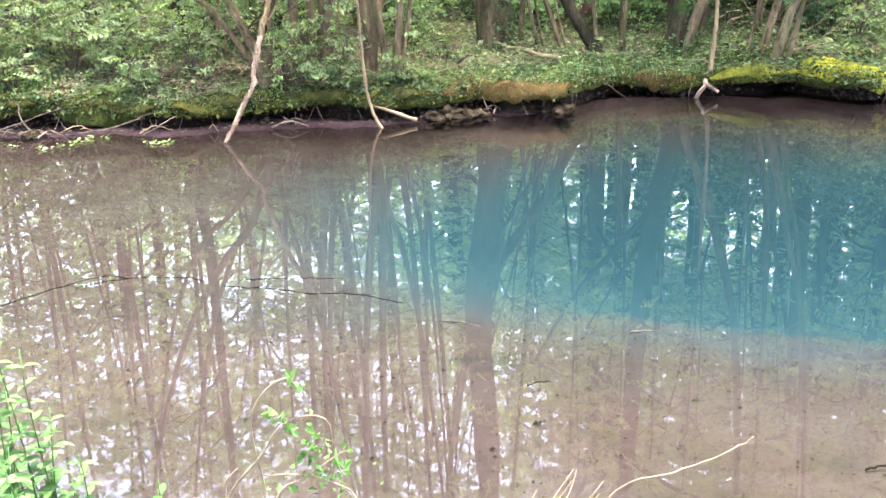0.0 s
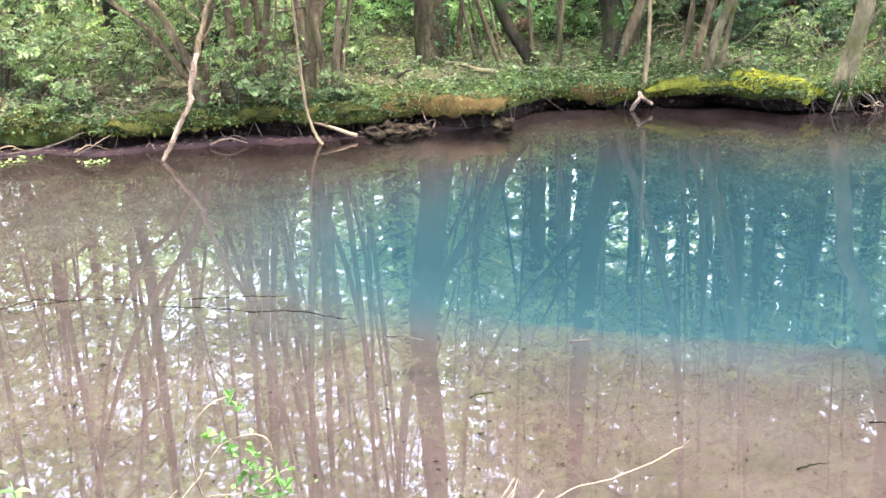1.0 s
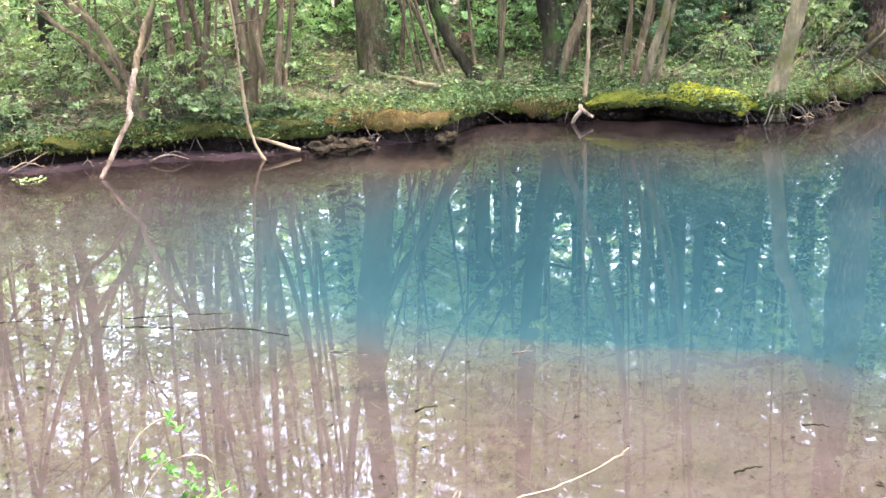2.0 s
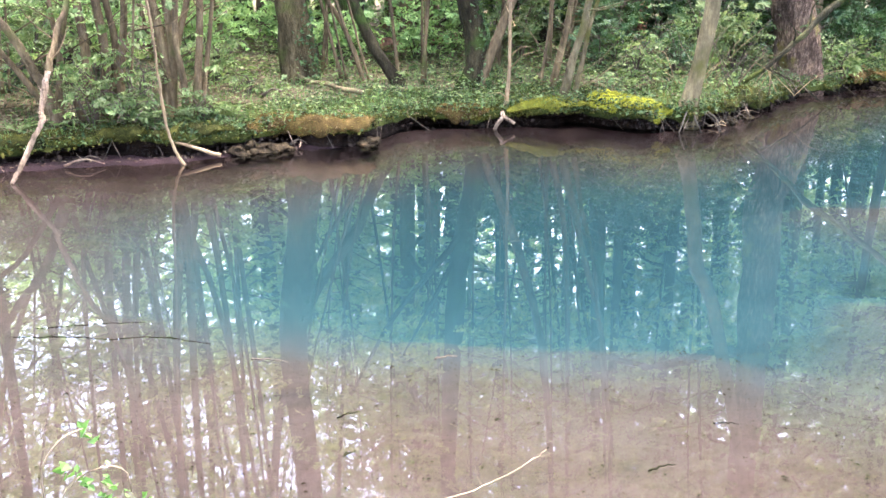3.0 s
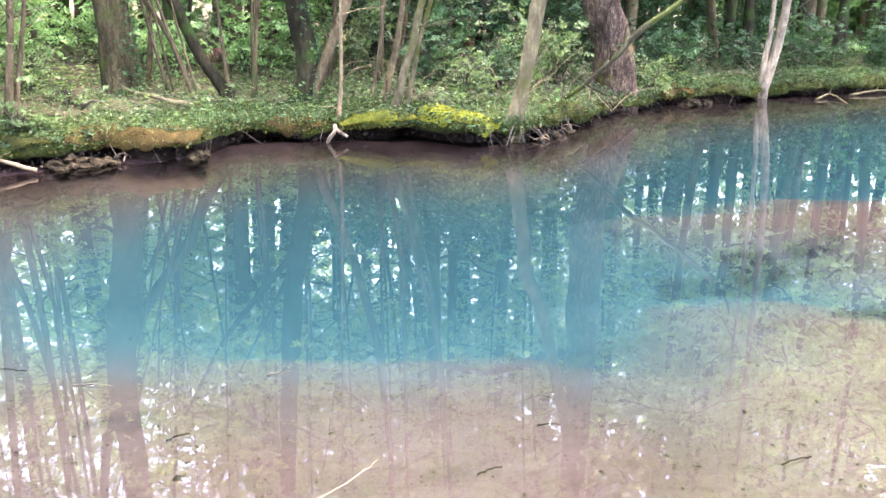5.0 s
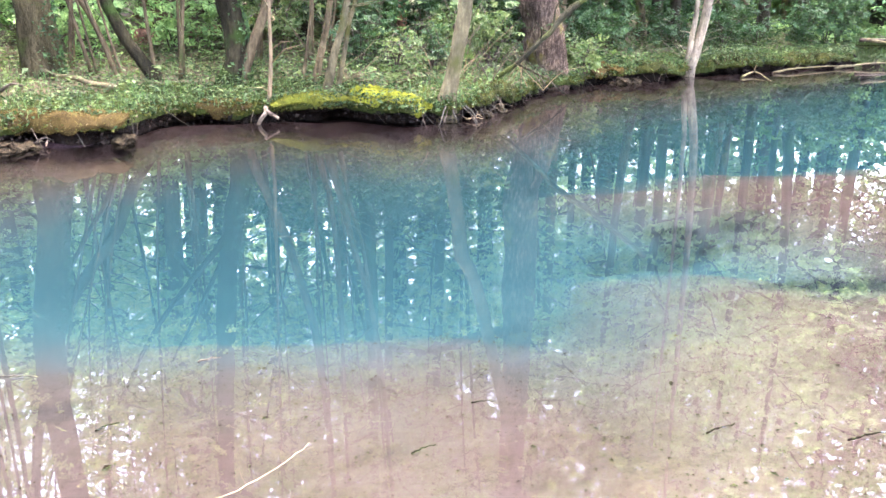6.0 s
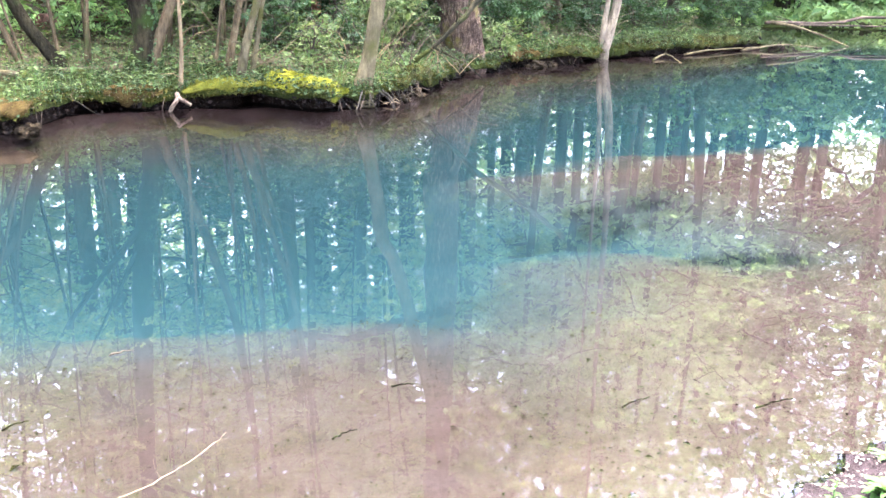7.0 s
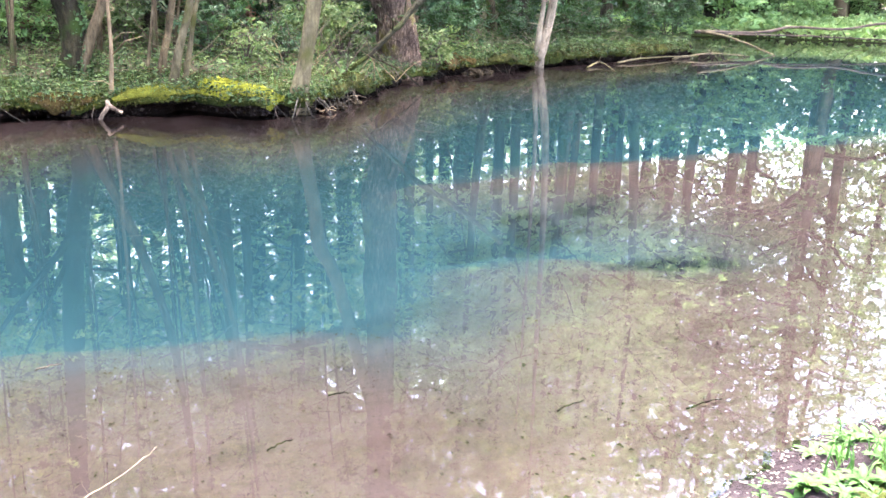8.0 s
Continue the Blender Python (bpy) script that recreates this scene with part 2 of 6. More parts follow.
def make_water():
    """Clear still water: sees through to the bed, mirrors by Fresnel, faint ripples."""
    m, n, link, b = material("water")
    n.remove(b)
    tr, gl, fr, ms = (n.new("ShaderNode" + k) for k in ("BsdfTransparent", "BsdfGlossy", "Fresnel", "MixShader"))
    tr.inputs["Color"].default_value = (0.29, 0.295, 0.303, 1)
    gl.inputs["Roughness"].default_value = 0.004
    fr.inputs["IOR"].default_value = 1.4
    w1 = noise_node(n, link, 1.3, 3, 0.5, stretch=(1, 0.6, 1))
    w2 = noise_node(n, link, 9, 2, 0.5)
    ad = n.new("ShaderNodeMath")
    ad.operation = "MULTIPLY_ADD"
    link(w2.outputs[0], ad.inputs[0])
    ad.inputs[1].default_value = 0.06
    link(w1.outputs[0], ad.inputs[2])
    bp = n.new("ShaderNodeBump")
    bp.inputs["Strength"].default_value, bp.inputs["Distance"].default_value = 0.032, 0.02
    link(ad.outputs[0], bp.inputs["Height"])
    for s in (gl, fr):
        link(bp.outputs[0], s.inputs["Normal"])
    link(fr.outputs[0], ms.inputs[0])
    link(tr.outputs[0], ms.inputs[1])
    link(gl.outputs[0], ms.inputs[2])
    link(ms.outputs[0], n["Material Output"].inputs["Surface"])
    return m


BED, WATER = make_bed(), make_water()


# ---------------------------------------------------------------- mesh helpers
def mesh_of(name, verts, faces, mats, face_mats=None, smooth=True):
    """verts (n,3) and a list of faces, or an (m,k) array of equal faces."""
    me = bpy.data.meshes.new(name)
    verts = np.asarray(verts, np.float32)
    if isinstance(faces, np.ndarray):
        m, k = faces.shape
        me.vertices.add(len(verts))
        me.vertices.foreach_set("co", verts.ravel())
        me.loops.add(m * k)
        me.loops.foreach_set("vertex_index", faces.astype(np.int32).ravel())
        me.polygons.add(m)
        me.polygons.foreach_set("loop_start", np.arange(0, m * k, k, dtype=np.int32))
        me.update(calc_edges=True)
    else:
        me.from_pydata(verts.tolist(), [], faces)
    for mt in (mats if isinstance(mats, (list, tuple)) else [mats]):
        me.materials.append(mt)
    if face_mats is not None:
        me.polygons.foreach_set("material_index", np.asarray(face_mats, np.int32))
    me.polygons.foreach_set("use_smooth", np.full(len(me.polygons), smooth))
    me.validate()
    return me


def part(name, me, parent, label=""):
    ob = new(name, me)
    ob.parent = parent
    return tagged(ob, label)


def thing(name, label, category, group="", at=(0, 0, 0), kind=""):
    ob = new(name)
    ob.location = at
    ob.empty_display_size = 0.1
    return tagged(ob, label, category, group, kind)


def tube(pts, radii, sides=8, rough=0.08, seed=0, cap=True):
    """A tapered, slightly knobbly tube along pts: verts, faces."""
    rng = np.random.default_rng(seed + 1)
    pts = np.asarray(pts, float)
    radii = np.asarray(radii, float)
    tan = np.gradient(pts, axis=0)
    tan /= np.linalg.norm(tan, axis=1)[:, None] + 1e-9
    ref = np.array([1.0, 0.13, 0.2]) if abs(tan[0][0]) < 0.8 else np.array([0.1, 1.0, 0.2])
    verts = []
    ang = np.linspace(0, 2 * np.pi, sides, endpoint=False)
    lobes = 1 + rough * np.sin(ang * 3 + rng.uniform(0, 6)) + rough * rng.normal(0, 0.6, sides)
    for p, t, r in zip(pts, tan, radii):
        a = np.cross(t, ref)
        a /= np.linalg.norm(a)
        b = np.cross(t, a)
        rr = r * lobes * (1 + rough * rng.normal(0, 0.5, sides))
        verts.append(p + rr[:, None] * (np.cos(ang)[:, None] * a + np.sin(ang)[:, None] * b))
    verts = np.concatenate(verts)
    faces = []
    for i in range(len(pts) - 1):
        for j in range(sides):
            k = (j + 1) % sides
            faces.append((i * sides + j, i * sides + k, (i + 1) * sides + k, (i + 1) * sides + j))
    if cap:
        faces.append(tuple(range(sides))[::-1])
        faces.append(tuple(range((len(pts) - 1) * sides, len(pts) * sides)))
    return verts, faces


def join(items):
    verts, faces, off = [], [], 0
    for v, f in items:
        verts.append(v)
        faces += [tuple(i + off for i in q) for q in f]
        off += len(v)
    return np.concatenate(verts), faces


def spline(pts, n):
    """n points on a smooth line through pts."""
    pts = np.asarray(pts, float)
    p = np.vstack([2 * pts[0] - pts[1], pts, 2 * pts[-1] - pts[-2]])
    out = []
    for u in np.linspace(0, len(pts) - 1 - 1e-6, n):
        i = int(u)
        t = u - i
        a, b, c, d = p[i], p[i + 1], p[i + 2], p[i + 3]
        out.append(0.5 * (2 * b + (c - a) * t + (2 * a - 5 * b + 4 * c - d) * t * t + (3 * b - a - 3 * c + d) * t ** 3))
    return np.array(out)


def leaf_mesh(name, centers, size, mat, rng, flat=0.5, slim=0.62, spread=0.35, dirs=None, nors=None):
    """Folded kite-shaped leaves at the centers; flat 0..1 turns them to face up."""
    c = np.asarray(centers, float)
    n = len(c)
    s = size * rng.lognormal(0, spread, n)
    nor = rng.normal(0, 1, (n, 3))
    nor /= np.linalg.norm(nor, axis=1)[:, None]
    nor = nor * (1 - flat) + np.array([0, 0, 1.0]) * flat if nors is None else nors + 0.3 * nor
    nor /= np.linalg.norm(nor, axis=1)[:, None]
    d = rng.normal(0, 1, (n, 3)) if dirs is None else dirs + rng.normal(0, 0.35, (n, 3))
    d -= nor * np.sum(d * nor, axis=1)[:, None]
    d /= np.linalg.norm(d, axis=1)[:, None] + 1e-9
    side = np.cross(nor, d)
    s3 = s[:, None]
    base, tip = c - d * s3 * 0.5, c + d * s3 * 0.5 - nor * s3 * 0.12
    lift = nor * s3 * 0.10
    v = np.stack([base, c + side * s3 * slim * 0.5 + lift, tip, c - side * s3 * slim * 0.5 + lift], 1).reshape(-1, 3)
    q = np.arange(n)[:, None] * 4
    f = np.concatenate([q + np.array([0, 2, 1]), q + np.array([0, 3, 2])], 1).reshape(-1, 3)
    return mesh_of(name, v, f, mat, smooth=False)


def sprays(name, spots, count, size, mat, rng, per=9, jitter=0.4, droop=0.12, squash=0.6, slim=0.62):
    """Leaves in flat alternate rows along short twigs, so that a crown falls into layers with gaps."""
    sp = np.asarray(spots, float)
    o = sp[rng.integers(0, len(sp), count)] + rng.normal(0, jitter, (count, 3)) * np.array([1, 1, squash])
    a = rng.uniform(0, 2 * np.pi, count)
    d = np.stack([np.cos(a), np.sin(a), rng.normal(-droop, 0.22, count)], 1)
    d /= np.linalg.norm(d, axis=1)[:, None]
    nor = np.array([0, 0, 1.0]) + rng.normal(0, 0.8, (count, 3))
    nor -= d * np.sum(nor * d, axis=1)[:, None]
    nor /= np.linalg.norm(nor, axis=1)[:, None]
    side = np.cross(nor, d)
    ln = size * per * 0.36 * rng.lognormal(0, 0.25, count)
    k = np.arange(per)
    q, sgn = (k + 0.5) / per, np.where(k % 2, 1.0, -1.0)
    c = o[:, None] + d[:, None] * (ln[:, None] * q)[..., None] + side[:, None] * (sgn * size * 0.42 * (1.1 - 0.35 * q))[None, :, None]
    dirs = side[:, None] * sgn[None, :, None] + 0.7 * d[:, None]
    nors = np.broadcast_to(nor[:, None], c.shape)
    return leaf_mesh(name, c.reshape(-1, 3), size, mat, rng, 0.5, slim, 0.28, dirs.reshape(-1, 3), nors.reshape(-1, 3))


def blades(name, bases, height, width, mat, rng, bend=0.4):
    """Grass-like blades of two bent quads."""
    b = np.asarray(bases, float)
    n = len(b)
    h = (height * rng.uniform(0.5, 1.2, n))[:, None]
    a = rng.uniform(0, 2 * np.pi, n)
    side = np.stack([np.cos(a), np.sin(a), 0 * a], 1) * width * 0.5
    out = np.stack([-np.sin(a), np.cos(a), 0 * a], 1) * (rng.uniform(0, bend, n))[:, None] * h
    up = np.array([0, 0, 1.0]) * h
    v = np.stack([b - side, b + side, b + side * 0.8 + up * 0.6 + out * 0.4, b - side * 0.8 + up * 0.6 + out * 0.4, b + up + out], 1).reshape(-1, 3)
    q = np.arange(n)[:, None] * 5
    f = np.concatenate([q + np.array(t) for t in ([0, 1, 2], [0, 2, 3], [3, 2, 4])], 1).reshape(-1, 3)
    return mesh_of(name, v, f, mat, smooth=False)


# ---------------------------------------------------------------- the lie of the land
SHORE = np.array([(-60, 12), (-12, 10.2), (-4.8, 9.65), (-2.3, 9.6), (-0.7, 9.8), (0.15, 10.2), (1.45, 10.5), (1.95, 11.35), (3.25, 11.3), (4.45, 11.1), (4.95, 10.4),
                  (5.8, 10.45), (6.8, 11.3), (8.2, 12.6), (9.4, 13.4), (11, 14.15), (12.1, 14.2), (13.7, 14.75), (16.9, 15.4), (20.3, 16.15), (22.5, 17.6), (23.5, 21), (25, 23.3), (29, 22.8), (32, 21.2), (34, 18.8), (38, 15), (60, 20)], float)
NEAR = np.array([(-60, 4), (-6, 2.6), (-3, 2.4), (-1.7, 2.25), (-0.9, 1.6), (0, 1.5), (2.6, 1.52), (3.3, 1.62), (4.2, 1.62), (6, 1.4), (12, 1.2), (25, 3), (40, 8), (60, 13)], float)
BASIN = np.array([(-2.3, 6.2), (-1.7, 5.1), (-0.6, 4.55), (0.3, 4.45), (1.2, 4.32), (2.0, 4.18), (2.6, 3.88), (3.4, 3.62), (4.0, 3.95), (4.6, 4.45), (5.05, 4.5), (5.5, 3.98), (6.1, 3.95), (6.5, 4.6), (6.6, 5.4),
                  (6.7, 6.0), (6.2, 6.7), (6.2, 7.3), (7.6, 7.42), (8.8, 7.3), (10.7, 7.02), (12.6, 6.8), (16, 6.7), (20, 7.0), (28, 9), (31, 14), (29, 20), (25, 17.6), (18.6, 15.4), (13.7, 14.4), (9.4, 12.8),
                  (6.1, 10.8), (4.8, 10.2), (4.1, 10.9), (2.9, 11.1), (1.5, 10.5), (0.1, 9.9), (-2.2, 9.2), (-2.9, 7.9)], float)


def fbm(x, y, seed=0, octaves=4):
    """Smooth lattice noise, about -0.5 to 0.5."""
    x, y = np.broadcast_arrays(np.asarray(x, float), np.asarray(y, float))
    total, amp, norm = np.zeros(x.shape), 1.0, 0.0
    for o in range(octaves):
        ix, iy = np.floor(x), np.floor(y)
        fx, fy = x - ix, y - iy
        fx, fy = fx * fx * (3 - 2 * fx), fy * fy * (3 - 2 * fy)

        def corner(a, b):
            h = np.sin(a * 127.1 + b * 311.7 + seed * 74.7 + o * 19.19) * 43758.5453
            return h - np.floor(h)

        v = (corner(ix, iy) * (1 - fx) + corner(ix + 1, iy) * fx) * (1 - fy) + (corner(ix, iy + 1) * (1 - fx) + corner(ix + 1, iy + 1) * fx) * fy
        total += amp * (v - 0.5)
        norm += amp
        amp *= 0.5
        x, y = x * 2.03 + 5.2, y * 2.03 + 1.7
    return total / norm * 1.3


def shore(x):
    return np.interp(x, SHORE[:, 0], SHORE[:, 1]) + 0.3 * fbm(2.2 * x, 0, 11)


def near_shore(x):
    return np.interp(x, NEAR[:, 0], NEAR[:, 1]) + 0.2 * fbm(2.0 * x, 0, 12) + 0.16 * fbm(9.0 * x, 0, 26) * ((x > 2.2) & (x < 6))


def lip_back(x):
    """How far the turf's edge stands back behind the water's edge."""
    return np.interp(x, [-60, -1.2, 0.1, 1.2, 1.7, 60], [0.35, 0.35, 0.10, 0.05, 0.05, 0.05])


def lip_height(x):
    return (0.27 + 0.14 * fbm(1.7 * x, 0, 13)) * np.interp(x, [22.6, 24.2], [1, 0.12])


def wave2(x, y):
    return 2.2 * fbm(0.55 * x, 0.55 * y, 3)


def land(x, y):
    """Height of the far woodland floor."""
    d = np.maximum(y - shore(x) - lip_back(x), 0)
    return lip_height(x) + 0.3 * (1 - np.exp(-d / 2)) + 0.03 * np.minimum(d, 30) + 0.05 * wave2(x, y) * np.minimum(d / 1.5, 1)


def near_land(x, y):
    d = np.maximum(near_shore(x) - y, 0)
    return 0.20 * (1 - np.exp(-(d / 0.36) ** 1.6)) + 0.02 * np.minimum(d, 20) + 0.02 * wave2(2 * x, 2 * y) * np.minimum(d, 1) + 0.03 * fbm(9 * x, 9 * y, 27) * np.clip(d * 4 - 0.2, 0, 1)


def inside(poly, x, y):
    """Distance to the outline, positive inside."""
    best = np.full(x.shape, 1e9)
    odd = np.zeros(x.shape, bool)
    for (ax, ay), (bx, by) in zip(poly, np.roll(poly, -1, 0)):
        dx, dy = bx - ax, by - ay
        t = np.clip(((x - ax) * dx + (y - ay) * dy) / (dx * dx + dy * dy), 0, 1)
        best = np.minimum(best, np.hypot(x - ax - t * dx, y - ay - t * dy))
        odd ^= ((ay > y) != (by > y)) & (x < (bx - ax) * (y - ay) / (by - ay + 1e-12) + ax)
    return np.where(odd, best, -best)


def basin_in(x, y):
    """Distance inside the spring basin's wavering rim."""
    return inside(BASIN, x + 0.5 * fbm(0.9 * x, 0.9 * y, 21), y + 0.5 * fbm(0.9 * x, 0.9 * y, 22))


def bed_depth(x, y):
    d = np.minimum(y - near_shore(x), shore(x) - y)
    soft = 0.4 + 0.6 * np.clip((1.2 - x) / 3.0, 0, 1)
    s = np.clip((basin_in(x, y) + 0.92 + 0.7 * soft) / (4.5 + 1.5 * soft), 0, 1)
    basin = s * s * (3 - 2 * s)
    rim = np.clip((x + 2.8) / 4.5, 0.2, 1)
    return 0.015 + 0.17 * np.clip(d / 1.0, 0, 1) ** 0.8 + 0.85 * basin * rim + 0.07 * fbm(1.4 * x, 1.8 * y, 23) * np.clip(d, 0, 1)


def sediment(x, y):
    """Where dark mud and weed cover the bed: two weights."""
    wob = fbm(1.6 * x, 2.2 * y, 24)
    mud = np.clip((0.6 + 1.0 * wob - (shore(x) - y)) / 0.7, 0, 1)
    weed = np.zeros(np.shape(x))
    for cx, cy, rx, ry, a in WEEDS:
        r = np.hypot((x - cx) / rx, (y - cy) / ry)
        weed = np.maximum(weed, a * np.clip((1.25 + 1.8 * fbm(2.6 * x, 3.4 * y, 25) - r) / 0.6, 0, 1))
    return mud, weed


WEEDS = [(5.75, 4.2, 0.42, 0.32, 1.0), (5.85, 5.85, 0.65, 0.4, 0.9), (6.5, 5.6, 0.5, 0.2, 0.6), (0.05, 4.2, 0.25, 0.1, 0.5), (3.6, 4.6, 0.8, 0.5, 0.2), (5.3, 5.9, 0.7, 0.3, 0.5), (2.9, 4.3, 0.7, 0.2, 0.12), (1.5, 3.1, 0.16, 0.05, 0.6),
         (-1.6, 2.9, 0.25, 0.12, 0.6), (0.45, 2.75, 0.2, 0.1, 0.5), (8.5, 7.3, 1.2, 0.2, 0.4), (11, 5.5, 1.5, 0.4, 0.35)]


def build_ground():
    xs = np.concatenate([[-400, -250, -150, -90], np.arange(-60, -10, 2), np.arange(-10, -6, 0.25), np.arange(-6, 18, 0.065), np.arange(18, 28, 0.2), np.arange(28, 60, 2), [62, 90, 150, 250, 400]])
    near_d = np.array([400, 150, 60, 25, 12, 7, 5, 4, 3, 2.5, 2, 1.6, 1.3, 1.0, 0.8, 0.6, 0.45, 0.32, 0.2, 0.1])
    s = np.linspace(0, 1, 90)
    far = [(0.12, 0.02), (0.45, 0.03), (0.55, 0.07), (0.50, 0.11), (0.3, 0.14), (0.1, 0.16), (0.0, 0.185), (0.0, 0.25)]
    far_d = np.array([0.06, 0.15, 0.28, 0.45, 0.65, 0.9, 1.2, 1.6, 2, 2.5, 3, 3.6, 4.3, 5, 6, 7, 8.5, 10, 12, 15, 19, 25, 32, 45, 70, 120, 220, 400])
    X, Y, Z = [], [], []
    yn, ys = near_shore(xs), shore(xs)
    wob = 0.35 * fbm(3.2 * xs, 0, 14, 5)
    for d in near_d:
        Y.append(yn - d)
        Z.append(near_land(xs, yn - d))
    for q in s:
        y = yn + (ys - yn) * q
        Y.append(y)
        Z.append(-bed_depth(xs, y) * (1 if q < 1 else 0))
    lb, lh = lip_back(xs), lip_height(xs)
    wet = np.interp(xs, [-60, 0.6, 1.7, 60], [0, 0, 1, 1])
    for d, z in far:
        back = lb if d != 0.12 else lb * 0.5
        hollow = np.clip(0.55 + 1.9 * fbm(0.9 * xs, 7, 18), 0.12, 1.2)
        Y.append(ys + back + d * hollow + wob * (1 if 0.05 < d else 0.5) + 0.2 * fbm(7 * xs, 3 + 25 * z, 17) * (d < 0.4))
        droop = 0.3 + 0.7 * np.clip(0.62 + 2.4 * fbm(1.1 * xs, 9, 19), 0, 1)
        Z.append(z * lh / 0.27 * (droop if 0.1 < z < 0.24 else 1) - (0.07 * wet if z < 0.05 else 0) + (0.08 if z > 0.05 else 0.03) * fbm(6 * xs, 30 * d, 15))
    for d in far_d:
        Y.append(ys + lb + d + wob * 0.5 * max(0, 1 - d))
        Z.append(land(xs, ys + lb + d) + 0.1 * fbm(4 * xs, 4 * d, 16) * min(d * 5, 1))
    Y, Z = np.array(Y), np.array(Z)
    rows, cols = Y.shape
    verts = np.stack([np.broadcast_to(xs, Y.shape), Y, Z], 2).reshape(-1, 3)
    i, j = np.meshgrid(np.arange(rows - 1), np.arange(cols - 1), indexing="ij")
    a = i * cols + j
    faces = np.stack([a, a + 1, a + cols + 1, a + cols], 2).reshape(-1, 4)
    nn, nb = len(near_d), len(near_d) + len(s)
    zone = np.zeros(rows - 1, int)
    zone[:nn - 4] = 5
    zone[nn - 4:nn] = 6
    zone[nn:nb - 1] = 0
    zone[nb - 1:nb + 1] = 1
    # the undercut hollow, its shade deepened by the soil colour
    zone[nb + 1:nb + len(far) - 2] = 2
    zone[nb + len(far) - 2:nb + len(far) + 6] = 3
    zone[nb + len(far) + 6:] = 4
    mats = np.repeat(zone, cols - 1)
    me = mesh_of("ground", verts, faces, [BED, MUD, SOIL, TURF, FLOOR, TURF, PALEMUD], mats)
    mud, weed = sediment(verts[:, 0], verts[:, 1])
    for key, val in (("mud", mud), ("weed", weed)):
        me.attributes.new(key, "FLOAT", "POINT").data.foreach_set("value", val.astype(np.float32))
    tagged(new("ground", me), "woodland ground with an undercut muddy bank falling into the pond bed", "ground", kind="structure")


build_ground()


def build_water():
    xs = np.concatenate([[-200, -60], np.arange(-12, 24, 0.12), [30, 45, 60, 200]])
    lo, hi = near_shore(xs) - 0.15, shore(xs) + np.interp(xs, [-60, 0.6, 1.7, 60], [0.05, 0.05, 0.5, 0.5])
    hi[0], lo[0] = hi[1], lo[1]
    n = len(xs)
    v = np.concatenate([np.stack([xs, lo, 0 * xs], 1), np.stack([xs, hi, 0 * xs], 1)])
    k = np.arange(n - 1)
    f = np.stack([k, k + 1, k + 1 + n, k + n], 1)
    tagged(new("water", mesh_of("water", v, f, WATER)), "still clear blue spring water mirroring the trees", "water", kind="structure")


build_water()


